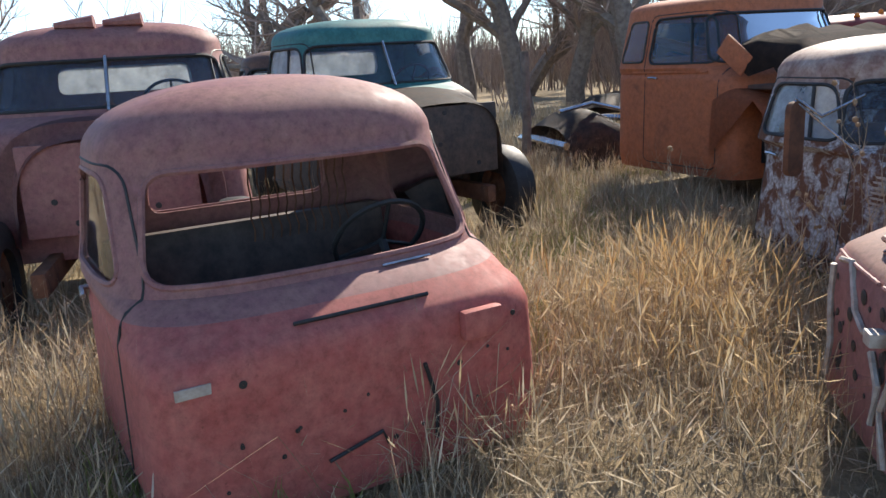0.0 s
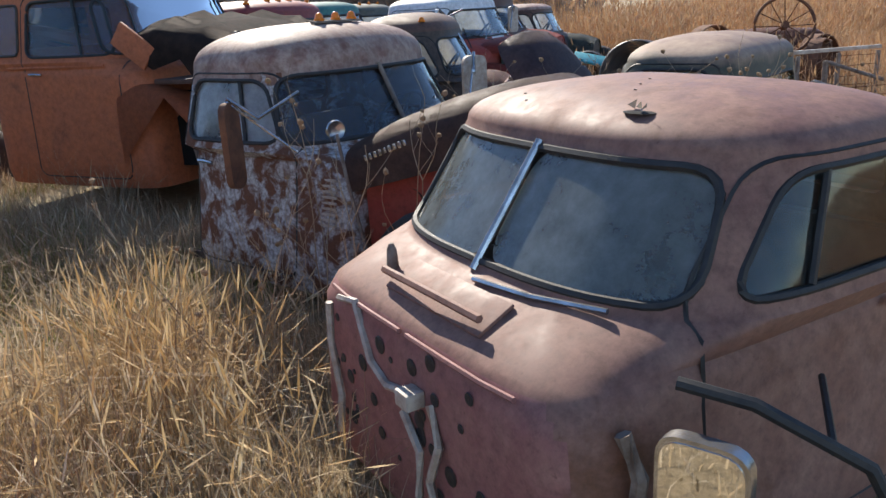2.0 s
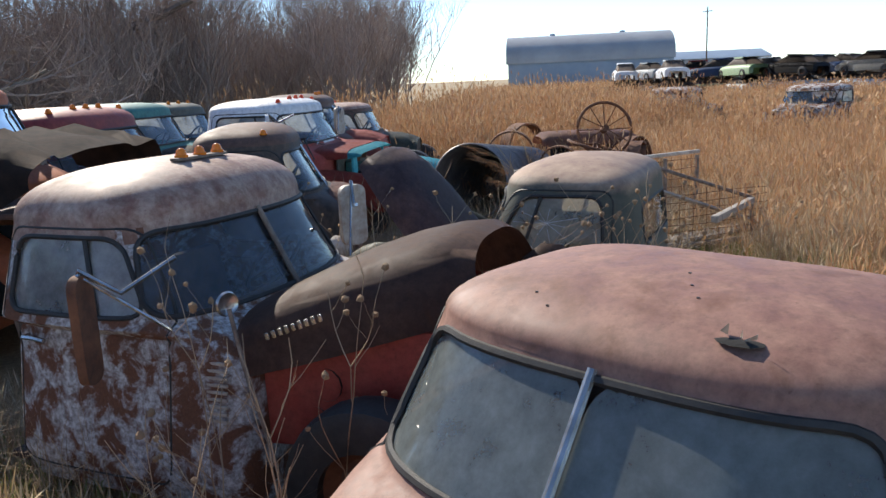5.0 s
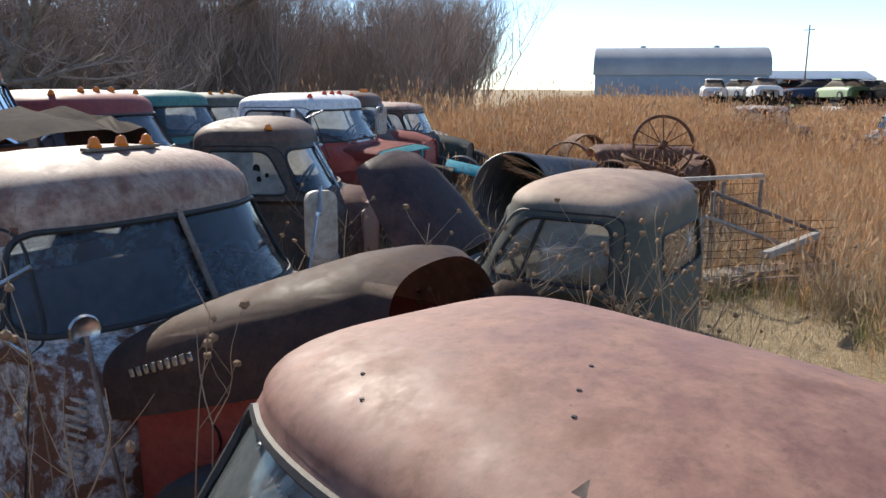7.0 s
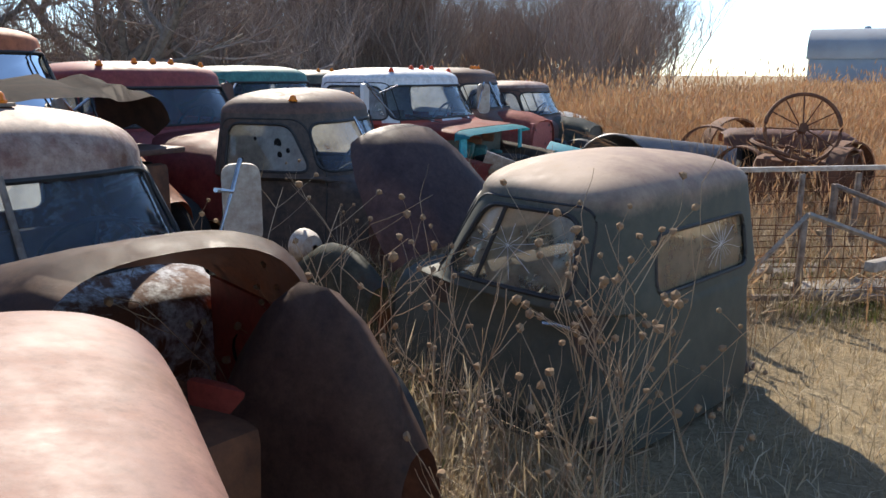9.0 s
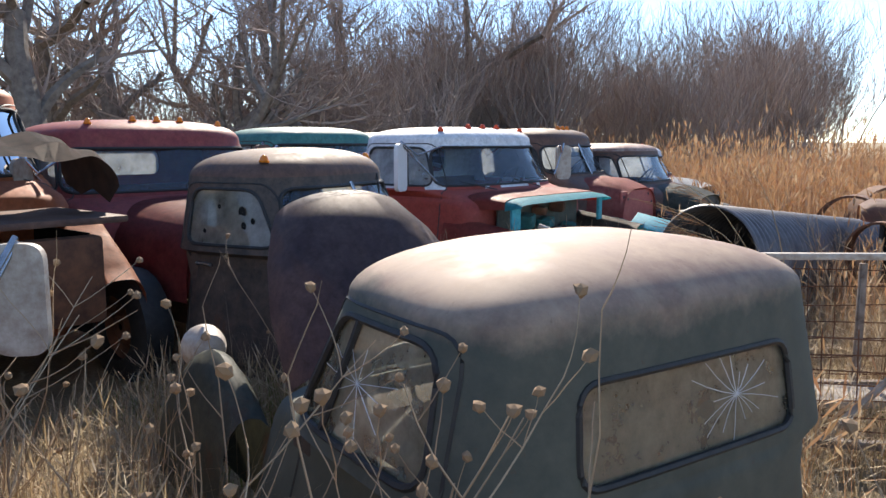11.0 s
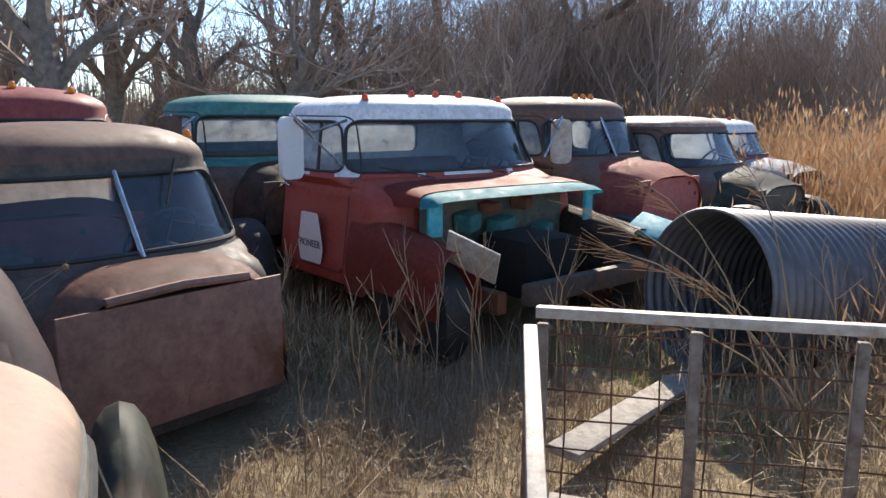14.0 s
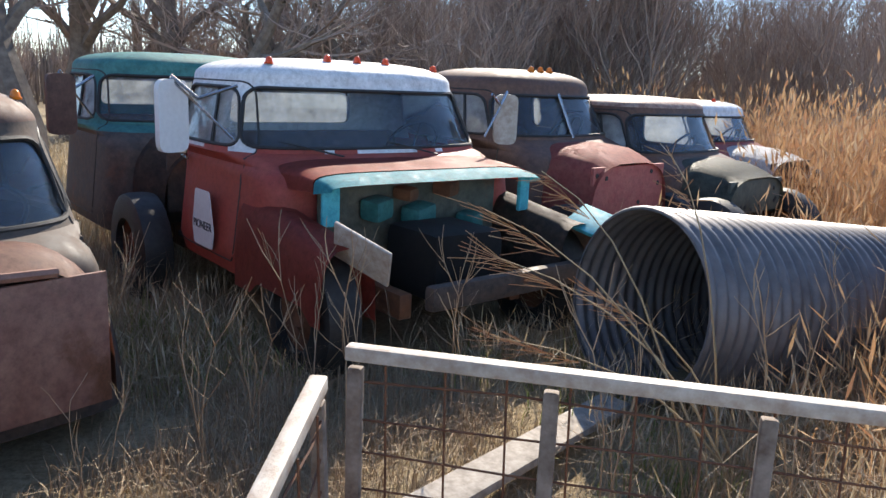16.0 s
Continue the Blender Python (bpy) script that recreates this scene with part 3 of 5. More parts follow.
for pts in ([(-0.42, 0.64), (-0.3, 0.66), (-0.2, 0.5), (-0.1, 0.46), (0.0, 0.48)], [(-0.5, 0.6), (-0.52, 0.45), (-0.42, 0.3), (-0.44, 0.16)], [(0.15, 0.5), (0.2, 0.4), (0.16, 0.28), (0.22, 0.1)], [(0.0, 0.42), (0.1, 0.34), (0.1, 0.2)]):
    tube_bm([c.front(y, z, 0.02 + 0.012 * math.sin(9 * z)) for y, z in pts], 0.013, 6, bm=bm)
part("loose_wiring", bm, M_PALEPAINT, r, "loose grey wires on the firewall")
firewall_holes(r, c, [(rng.uniform(-0.5, 0.5), rng.uniform(0.2, 0.62), rng.uniform(0.008, 0.03)) for _ in range(34)])
part("bracket", box_bm((0.06, 0.07, 0.05), c.front(0.08, 0.5, 0.03), bevel=0.008), M_PALEPAINT, r, "pale relay box")
part("cowl_vent", tube_bm([(0.16, 0.26, 0.757), (0.17, 0.0, 0.765), (0.16, -0.26, 0.757)], 0.012, 6), M_BROWN, r)
part("wiper", tube_bm([c.front(0.06, 0.785, 0.03), c.front(0.28, 0.79, 0.028), c.front(0.5, 0.8, 0.03)], 0.008, 6), M_CHROME, r, "dull chrome wiper lying on the cowl")
part("wiper_pivot", lathe_bm([(0.74, 0.02), (0.8, 0.016), (0.82, 0.008), (0.822, 0.001)], 10, "z"), M_STEEL, r).location = (0.11, -0.3, 0)
bm = box_bm((0.13, 0.5, 0.012), (0.115, 0.02, 0.743), (0, 27, 0), bevel=0.004)
part("cowl_lid", bm, M_BROWN, r, "flat brown ventilator lid on the cowl")
for sg in (-1, 1):
    part("bonnet_ledge", tube_bm([c.front(sg * y, 0.655, 0.012) for y in (0.02, 0.2, 0.38, 0.5)], 0.008, 6), M_MAROON, r, "raised lip where the bonnet sat")
bm = tube_bm([c.side(0.1, 0.62, 1, 0.03), c.side(0.08, 0.52, 1, 0.045), c.side(0.09, 0.42, 1, 0.03)], 0.02, 6)
part("hood_hinge", bm, M_STEEL, r, "grey bonnet hinge")
bm = tube_bm([(-0.02, 0.745, 0.72), (-0.1, 0.88, 0.7), (-0.25, 1.05, 0.58), (-0.3, 1.12, 0.42)], 0.016, 8)
tube_bm([(-0.2, 1.0, 0.61), (-0.5, 0.77, 0.6)], 0.009, 6, bm=bm)
part("mirror_arm", bm, M_BLACK, r, "black bent mirror arm")
mirror(r, (0, 0, 0), (0.02, 0.86, 0.45), 0.2, 0.4, (0, 0, 20), M_CHROME, arms=False)
for k in range(3):
    bm = bmesh.new()
    a = [Vector((rng.uniform(-0.024, 0.024), rng.uniform(-0.024, 0.024), 0)) for _ in range(3)]
    o = Vector((-0.36, 0.25 + 0.03 * k, roof_z(c, -0.36, 0.25) + 0.004))
    bm.faces.new([bm.verts.new(o + p + Vector((0, 0, 0.012 * i))) for i, p in enumerate(a)])
    bmesh.ops.solidify(bm, geom=bm.faces[:], thickness=0.003)
    part("torn_metal", bm, M_PALEPAINT, r, "torn flap of roof steel")
bm = lathe_bm([(0, 0.045), (0.003, 0.03), (0.003, 0.001)], 9, "z")
bmesh.ops.transform(bm, matrix=Matrix.Translation((-0.36, 0.28, roof_z(c, -0.36, 0.28))) @ Matrix.Diagonal((0.8, 1.2, 1, 1)), verts=bm.verts)
part("roof_hole", bm, M_VOID, r, "dark hole torn in the roof")
for dx, dy in ((-0.5, 0.12), (-0.57, 0.07), (-0.66, 0.02), (-0.35, -0.2), (-0.4, -0.27)):
    bm = lathe_bm([(0, 0.0045), (0.002, 0.004), (0.002, 0.001)], 8, "z")
    bmesh.ops.transform(bm, matrix=Matrix.Translation((dx, dy, roof_z(c, dx, dy))), verts=bm.verts)
    part("bolt_hole", bm, M_BLACK, r)

# red cab with an empty windscreen frame
r = thing("truck_cab", at_truck((-0.09, 1.94, 0.0), -56), "faded maroon and pink truck cab with no windscreen", "truck cab", "old truck cabs")
c = Cab(0.05, 0.66, 0.22, 0.76, 1.18, 0.24, 1.45, -1.15, 0.76, 0.68, nf=3.0, p=2.2, hc=0.74)
make_cab(r, c, M_PINKRED, M_MAROON, 0.69, glass=None, ws=(0.03, 0.03, 0.86, 0.82), split=False, ws_glass=False, rear_glass=False, gasket=M_MAROON, side_glass=None, vent=False, rear=(0.42, 0.12, 0.07))
part("cowl_strip", tube_bm([c.front(y, 0.672, 0.012) for y in (-0.25, 0.0, 0.25)], 0.008, 5), M_BLACK, r)
part("vent_box", box_bm((0.05, 0.17, 0.11), c.front(0.42, 0.55, 0.015), bevel=0.02), M_PINKRED, r)
part("maker_plate", box_bm((0.008, 0.11, 0.035), c.front(-0.6, 0.55, 0.006), bevel=0.003), M_PALEPAINT, r, "pale riveted plate")
firewall_holes(r, c, [(rng.uniform(-0.6, 0.6), rng.uniform(0.2, 0.6), rng.uniform(0.006, 0.014)) for _ in range(16)])
bm = tube_bm([c.front(0.18, 0.45, 0.01), c.front(0.22, 0.3, 0.012), c.front(0.21, 0.16, 0.01)], 0.008, 5)
tube_bm([c.front(-0.2, 0.2, 0.008), c.front(0.0, 0.25, 0.01), c.front(0.02, 0.2, 0.008)], 0.007, 5, bm=bm)
part("brake_line", bm, M_BLACK, r)
for k in range(12):
    y = -0.05 + 0.04 * k
    part("seat_spring", tube_bm([(-0.8 + 0.02 * math.sin(i * 2.2), y + 0.012 * math.sin(i * 3.1), 0.75 + 0.05 * i) for i in range(8)], 0.004, 4), M_RUST, r, "rusty bare seat spring")
part("wiper", tube_bm([c.front(0.15, 0.765, 0.02), c.front(0.36, 0.765, 0.02)], 0.006, 5), M_CHROME, r)

# flaking white truck with its bonnet raised
r = thing("truck", at_truck((3.2, 3.77, 0.0), -77), "flaking white and rust truck with its bonnet raised", "truck")
c = Cab(0.12, 0.8, 0.2, 0.86, 1.235, 0.2, 1.47, -1.2, 0.8, 0.67, nf=2.8, p=2.5, hc=0.72)
make_cab(r, c, M_WHITERUST, M_RUSTROOF, 1.2, glass=M_GLASSBLUE, ws=(0.02, 0.02, 0.92, 0.9), bar=M_STEEL, side_glass=M_GLASSHAZE)
bm = box_bm((0.05, 0.36, 0.015), (-0.5, 0.0, roof_z(c, -0.5, 0) + 0.008), bevel=0.004)
part("light_bar", bm, M_STEEL, r)
for y in (-0.13, 0.0, 0.13):
    beacon(r, (-0.5, y, roof_z(c, -0.5, 0) + 0.014))
bm = arch_sheet([(0.0, 0.66, -0.26, 0.0, 4.2), (0.25, 0.64, -0.28, 0.02, 4.0), (0.5, 0.58, -0.3, 0.02, 3.6), (0.72, 0.5, -0.32, 0.0, 3.2), (0.86, 0.43, -0.32, -0.03, 3.0), (0.93, 0.36, -0.3, -0.08, 2.6)])
bmesh.ops.transform(bm, matrix=pose(0.08, 0, 0.91, 0, -20, 0), verts=bm.verts)
hood = part("hood", bm, M_DARKBROWN, r, "dark rusty raised bonnet")
bar_m = pose(0.08, 0, 0.91, 0, -20, 0)
for k in range(9):
    b2 = box_bm((0.02, 0.008, 0.032 if k % 2 else 0.028), (0.16 + 0.03 * k, -0.655 + 0.0035 * k, -0.13), bevel=0.003)
    bmesh.ops.transform(b2, matrix=bar_m, verts=b2.verts)
    part("badge_letter", b2, M_CHROME, hood, "pale chrome badge block")
bm = lathe_bm([(0, 0.045), (0.012, 0.05), (0.02, 0.04), (0.02, 0.001)], 14, "x")
bmesh.ops.transform(bm, matrix=pose(0.16, -0.72, 0.98, 0, 0, 160), verts=bm.verts)
lamp = part("spot_mirror", bm, M_CHROME, r, "small square chrome mirror on a rod")
part("mirror_rod", tube_bm([(0.16, -0.72, 0.96), (0.2, -0.72, 0.75), (0.34, -0.74, 0.3)], 0.009, 6), M_STEEL, lamp)
for sg in (1, -1):
    bm = box_bm((1.0, 0.02, 0.5), (0.68, 0.5 * sg, 0.6), (0, 0, -8 * sg), bevel=0.01)
    part("inner_wing", bm, M_RED, r, "red inner wing panel")
    for hx, hz, hr in ((0.45, 0.62, 0.07), (0.52, 0.5, 0.05), (0.4, 0.48, 0.045), (0.8, 0.66, 0.03)):
        b2 = lathe_bm([(-0.013, hr), (0.013, hr), (0.013, 0.001)], 12, "y")
        bmesh.ops.transform(b2, matrix=pose(hx, 0.5 * sg * 1.0 + (0.68 - hx) * 0.14 * sg, hz), verts=b2.verts)
        part("panel_hole", b2, M_BLACK, r)
bm = bmesh.new()
for k in range(9):
    box_bm((0.1, 0.012, 0.012), c.side(0.06, 0.5 + 0.028 * k, -1, 0.002), bevel=0.003, bm=bm)
part("louvres", bm, M_PALEPAINT, r, "small cowl louvres")
mirror(r, (-0.05, -0.74, 1.16), (-0.3, -0.98, 0.92), 0.13, 0.42, (0, 0, 200), M_RUST)
mirror(r, (-0.1, 0.78, 1.12), (-0.25, 1.0, 1.02), 0.17, 0.36, (0, 0, 150), M_PALEPAINT)
part("engine_block", box_bm((0.7, 0.4, 0.35), (0.75, 0, 0.5), bevel=0.06), M_RUST, r)
for y in (0.85, -0.85):
    wheel(r, (0.75, y * 0.85, 0.3), 0.36, 0.2)

# green cab with its bonnet thrown up
r = thing("truck", at_truck((5.54, 4.15, 0.0), 101), "faded dark green truck cab with its bonnet thrown up", "truck")
c = Cab(0.06, 0.64, 0.25, 0.68, 1.08, 0.24, 1.25, -1.2, 0.77, 0.66, nf=3.2, p=2.1, hc=0.66)
make_cab(r, c, M_GREENCAB, glass=M_GLASS, ws=(0.02, 0.03, 0.88, 0.84), side_glass=M_GLASSWARM, rear=(0.42, 0.03, 0.12))
bm = bmesh.new()
for k in range(17):
    a, ln = 0.37 * k + rng.uniform(-0.1, 0.1), rng.uniform(0.07, 0.2)
    pts = [(-0.17 + ln * q / 3 * math.cos(a), 0.84 + ln * q / 3 * math.sin(a) * (0.5 + 0.1 * q)) for q in range(4)]
    tube_bm([c.rear(u, min(max(v, 0.72), 0.95), -0.008) for u, v in pts], 0.0012, 3, bm=bm)
part("glass_crack", bm, M_SIGN, r, "white cracks spreading over the rear window")
bm = bmesh.new()
for k in range(11):
    a, ln = 0.57 * k, rng.uniform(0.08, 0.24)
    tube_bm([c.side(-0.62 + ln * q / 3 * math.cos(a), min(max(0.88 + ln * q / 3 * math.sin(a) * 0.6, 0.73), 1.02), 1, -0.01) for q in range(4)], 0.0012, 3, bm=bm)
part("glass_crack", bm, M_SIGN, r, "white cracks in the door window")
bm = arch_sheet([(0.0, 0.55, -0.22, 0.0, 3.0), (0.35, 0.5, -0.24, 0.02, 2.8), (0.6, 0.42, -0.26, 0.02, 2.6), (0.78, 0.33, -0.28, -0.02, 2.4), (0.86, 0.28, -0.28, -0.1, 2.2)])
bmesh.ops.transform(bm, matrix=pose(0.24, -0.08, 0.68, 0, -52, 6), verts=bm.verts)
hood = part("hood", bm, M_PURPLE, r, "purple-brown bonnet standing open")
for sg in (1, -1):
    bm = arch_sheet([(0.2 + 0.1 * k, 0.13, 0.1, 0.45 + 0.26 * math.sin(math.pi * min(1, (k + 1) / 9)), 2.4) for k in range(9)], 12)
    bmesh.ops.transform(bm, matrix=pose(0.0, 0.7 * sg, 0), verts=bm.verts)
    part("front_wing", bm, M_GREEN, r, "rounded green front wing")
bm = lathe_bm([(-0.08, 0.02), (-0.06, 0.07), (0, 0.095), (0.04, 0.1), (0.045, 0.09), (0.05, 0.001)], 18, "x")
bmesh.ops.transform(bm, matrix=pose(0.95, 0.62, 0.62), verts=bm.verts)
part("headlamp", bm, M_PALEPAINT, r, "pale headlamp shell")

# dark cab
r = thing("truck", at_truck((5.98, 6.26, 0.0), -50), "dark weathered truck cab with two amber roof lights", "truck")
c = Cab(0.1, 0.82, 0.16, 0.87, 1.27, 0.22, 1.48, -1.15, 0.76, 0.67, nf=3.0, p=2.5, hc=0.66)
make_cab(r, c, M_DARK, M_DARKBROWN, 1.29, glass=M_GLASSBLUE, ws=(0.03, 0.03, 0.9, 0.86), side_glass=M_PALEGLASS, vent=False)
for x, z, hr in ((-0.52, 1.1, 0.03), (-0.5, 1.02, 0.02), (-0.44, 1.05, 0.016), (-0.8, 0.98, 0.012), (-0.36, 1.15, 0.02), (-0.7, 1.13, 0.012)):
    b2 = lathe_bm([(-0.001, hr), (0.001, hr * 0.95), (0.001, 0.001)], 9, "y")
    bmesh.ops.transform(b2, matrix=Matrix.Translation(c.side(x, z, -1, -0.012)) @ Matrix.Diagonal((1, 1, 1.25, 1)), verts=b2.verts)
    part("bullet_hole", b2, M_VOID, r)
for y in (-0.56, 0.56):
    beacon(r, (-0.45, y, roof_z(c, -0.45, y)))
bm = arch_sheet([(0.05, 0.62, 0.3, 0.885, 3.4), (0.15, 0.61, 0.26, 0.875, 3.4), (0.24, 0.59, 0.22, 0.85, 3.4), (0.29, 0.57, 0.2, 0.81, 3.4)])
part("cowl", bm, M_BROWN, r, "rusty brown cowl")
part("firewall", box_bm((0.02, 1.1, 0.55), (0.28, 0, 0.48), bevel=0.01), M_BROWN, r)
bm = tube_bm([(0.29, -0.35, 0.78), (0.3, 0.0, 0.8), (0.29, 0.35, 0.78)], 0.02, 6)
part("cowl_lip", bm, M_BROWN, r)
part("wiper", tube_bm([c.front(0.3, 1.26, 0.02), c.front(0.32, 1.3, 0.03), c.front(0.2, 1.1, 0.025)], 0.007, 5), M_BLACK, r)


def nose_truck(o, heading, label, lower, upper, belt, zs, lights=(), light_mat=None, fire=None, glass=None, hw=0.86, split=False, name="truck", hood=None, ht=0.76, length=-1.3, z=0.0, side_glass=None):
    """A standing medium truck cab with a cut-off nose."""
    r = thing(name, at_truck((*o, z), heading), label, "truck", "row of old trucks")
    zc, zw, zt, top = zs
    c = Cab(0.38, zc, 0.24, zw, zt, 0.2, top, length, hw, ht, nf=3.2, p=2.9, hc=hw * 0.93)
    make_cab(r, c, lower, upper, belt, split=split, glass=glass or M_GLASSBLUE, side_glass=side_glass or M_GLASSHAZE, ws=(0.03, 0.03, 0.92, 0.92))
    for y in lights:
        beacon(r, (-0.4, y, roof_z(c, -0.4, y) - 0.002), light_mat)
    if hood:
        bm = arch_sheet([(0.0, hw * 0.8, 0.5, zw - 0.01, 4), (0.3, hw * 0.78, 0.5, zw - 0.03, 4), (hood * 0.8, hw * 0.68, 0.5, zw - 0.08, 3.6), (hood, hw * 0.64, 0.5, zw - 0.13, 3.4)])
        part("hood", bm, upper if fire is None else fire, r)
        part("radiator_panel", box_bm((0.03, hw * 1.2, zw - 0.7), (hood - 0.04, 0, (zw + 0.4) / 2), bevel=0.01), fire or M_DARK, r)
        for k in range(8):
            b2 = lathe_bm([(0, 0.02), (0.004, 0.018), (0.004, 0.001)], 8, "x")
            bmesh.ops.transform(b2, matrix=pose(hood - 0.024, rng.uniform(-0.45, 0.45), rng.uniform(0.55, zw - 0.2)), verts=b2.verts)
            part("bolt_hole", b2, M_BLACK, r)
    for y in (-0.4, 0.4):
        part("chassis_rail", box_bm((2.2, 0.08, 0.14), (-0.3, y, 0.36), bevel=0.01), M_RUST, r)
    for y in (-1, 1):
        wheel(r, (0.55, y * (hw - 0.14), 0.34), 0.38, 0.22)
    return r, c


# white and red truck
r, c = nose_truck((7.93, 8.04), -63.6, "red truck with a white cab roof and a torn-open nose", M_RED, M_WHITE, 1.12, (1.03, 1.1, 1.5, 1.66), lights=(-0.62, -0.22, 0.0, 0.22, 0.62), light_mat=M_REDLENS, hw=0.98, ht=0.84, length=-1.35)
zt = 0.99
bm = arch_sheet([(0.44, 0.77, 0.94, 1.045, 6), (0.54, 0.76, 0.96, 1.03, 6), (0.6, 0.75, 0.97, 1.0, 5)])
part("hood", arch_sheet([(0.04, 0.8, 0.94, 1.08, 6), (0.25, 0.79, 0.94, 1.07, 6), (0.44, 0.775, 0.95, 1.05, 6)]), M_RED, r, "red scuttle panel")
hood = part("hood_edge", bm, M_TURQ, r, "turquoise strip along the torn nose")
for sg in (-1, 1):
    bm = arch_sheet([(-0.1 + 0.1 * k, 0.16, 0.42 if 2 < k < 9 else 0.35, 0.88 - 0.014 * k, 3) for k in range(11)], 12)
    bmesh.ops.transform(bm, matrix=pose(0, 0.82 * sg, 0), verts=bm.verts)
    part("front_wing", bm, M_RED if sg < 0 else M_DARK, r, "dented front wing with a bare edge")
    part("nose_post", box_bm((0.03, 0.1, 0.22), (0.5, 0.7 * sg, 0.88), (0, 0, 12 * sg), bevel=0.01), M_TURQ, r)
part("firewall", box_bm((0.02, 1.3, 0.5), (0.27, 0, 0.78), bevel=0.01), M_GREEN, r, "stained green firewall")
for y, z, s in ((0.2, 0.92, 0.12), (0.0, 0.75, 0.2), (-0.3, 0.82, 0.16), (0.4, 0.7, 0.14), (-0.1, 0.9, 0.1)):
    part("heater_box", box_bm((0.14, s, s * 0.8), (0.34, y, z), (8, 5, 20), bevel=0.03), M_TEAL if s > 0.13 else M_RUST, r)
# Near-black block stands for the shade inside the open nose.
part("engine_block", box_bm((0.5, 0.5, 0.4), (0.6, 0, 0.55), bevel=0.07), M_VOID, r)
bm = box_bm((0.34, 0.02, 0.22), (0.95, -0.78, 0.72), (25, 20, 25), bevel=0.006)
part("torn_wing_skin", bm, M_PALEPAINT, r, "torn pale sheet at the wing end")
part("bumper", box_bm((0.08, 1.3, 0.14), (0.95, 0.25, 0.45), (0, 0, 4), bevel=0.03), M_DARK, r)
part("wing_panel", box_bm((0.5, 0.24, 0.03), (1.0, 0.95, 0.72), (25, 12, 10), bevel=0.01), M_TURQ, r, "loose turquoise wing panel")
sign = part("door_sign", prism(round_rect([(-0.7, 0.49), (-0.42, 0.49), (-0.39, 0.6), (-0.45, 0.84), (-0.67, 0.84), (-0.73, 0.6)], 0.02), -0.99, -0.984, "y"), M_SIGN, r, "white door sign with dark lettering")
txt = bpy.data.curves.new("PIONEER", "FONT")
txt.body, txt.size, txt.align_x, txt.align_y, txt.extrude = "PIONEER", 0.074, "CENTER", "CENTER", 0.001
tm = new("tmp", txt)
lm = bpy.data.meshes.new_from_object(tm.evaluated_get(bpy.context.evaluated_depsgraph_get()))
bpy.data.objects.remove(tm)
lm.transform(pose(-0.56, -0.992, 0.62, 90, 0, 0))
lm.materials.clear()
lm.materials.append(M_INK)
lt = new("lettering", lm)
lt.parent = sign
for s2 in (-0.9,):
    mirror(r, (-0.1, -0.95, 1.48), (-0.3, -1.25, 1.3), 0.2, 0.4, (0, 0, 200), M_SIGN)
mirror(r, (-0.1, 0.92, 1.48), (-0.2, 1.15, 1.3), 0.17, 0.36, (0, 0, 150), M_PALEPAINT)
for y in (-0.35, 0.35):
    part("wiper", tube_bm([c.front(y, 1.09, 0.03), c.front(y - 0.35, 1.17, 0.02)], 0.006, 5), M_BLACK, r)

r, c = nose_truck((9.62, 9.3), -58, "rusty brown truck with a pink-red cut nose", M_DARKBROWN, M_DARKBROWN, 1.2, (1.05, 1.13, 1.5, 1.68), lights=(-0.12, 0.0, 0.12), fire=M_PINKRED, hood=0.6, hw=0.8, ht=0.68, split=True)
r, c = nose_truck((11.0, 9.75), -58, "dull brown truck with a dusty grey nose", M_DARKBROWN, M_RUSTROOF, 1.4, (0.92, 0.99, 1.37, 1.5), fire=M_GREEN, hood=0.62, hw=0.8, ht=0.7)
r, c = nose_truck((12.75, 11.9), -58, "red truck with a white roof and a beacon", M_DARKRED, M_WHITE, 1.0, (0.88, 0.96, 1.3, 1.46), lights=(0.0,), light_mat=M_REDLENS, hood=0.7, hw=0.85)
r, c = nose_truck((4.95, 7.7), -63, "dark red truck with five amber roof lights", M_DARKRED, M_DARKRED, 1.1, (1.05, 1.13, 1.5, 1.69), lights=(-0.55, -0.2, 0.0, 0.2, 0.55), hood=0.9, fire=M_DARKRED, hw=0.95, ht=0.82)
mirror(r, (-0.1, -0.9, 1.4), (-0.1, -1.15, 1.2), 0.15, 0.42, (0, 0, 200), M_PALEPAINT)
r, c = nose_truck((6.75, 9.6), -63, "teal green truck with an open dark mirror", M_DARK, M_TEAL, 1.1, (1.05, 1.13, 1.52, 1.68), hood=0.5, fire=M_DARK, hw=0.9, ht=0.78)
mirror(r, (-0.1, -0.85, 1.48), (0.0, -1.1, 1.28), 0.2, 0.42, (0, 0, 190), M_DARKBROWN)
r, c = nose_truck((8.15, 10.7), -63, "dark green truck with small amber roof lights", M_TEAL, M_GREEN, 1.1, (1.02, 1.1, 1.48, 1.64), lights=(-0.3, 0.0, 0.3), hood=0.8, fire=M_TEAL, hw=0.85)
# behind the red cab
r, c = nose_truck((-0.3, 6.2), -55, "dark teal old pickup with a divided windscreen", M_DARK, M_TEAL, 1.2, (1.2, 1.26, 1.66, 1.86), hood=0.8, fire=M_DARK, hw=0.82, ht=0.7, split=True)
r, c = nose_truck((-1.95, 4.3), -72, "sun-bleached maroon truck cab with roof horns", M_MAROON, M_MAROON, 1.3, (1.2, 1.26, 1.62, 1.84), hood=0.4, fire=M_MAROON, hw=0.85, ht=0.74, split=True)
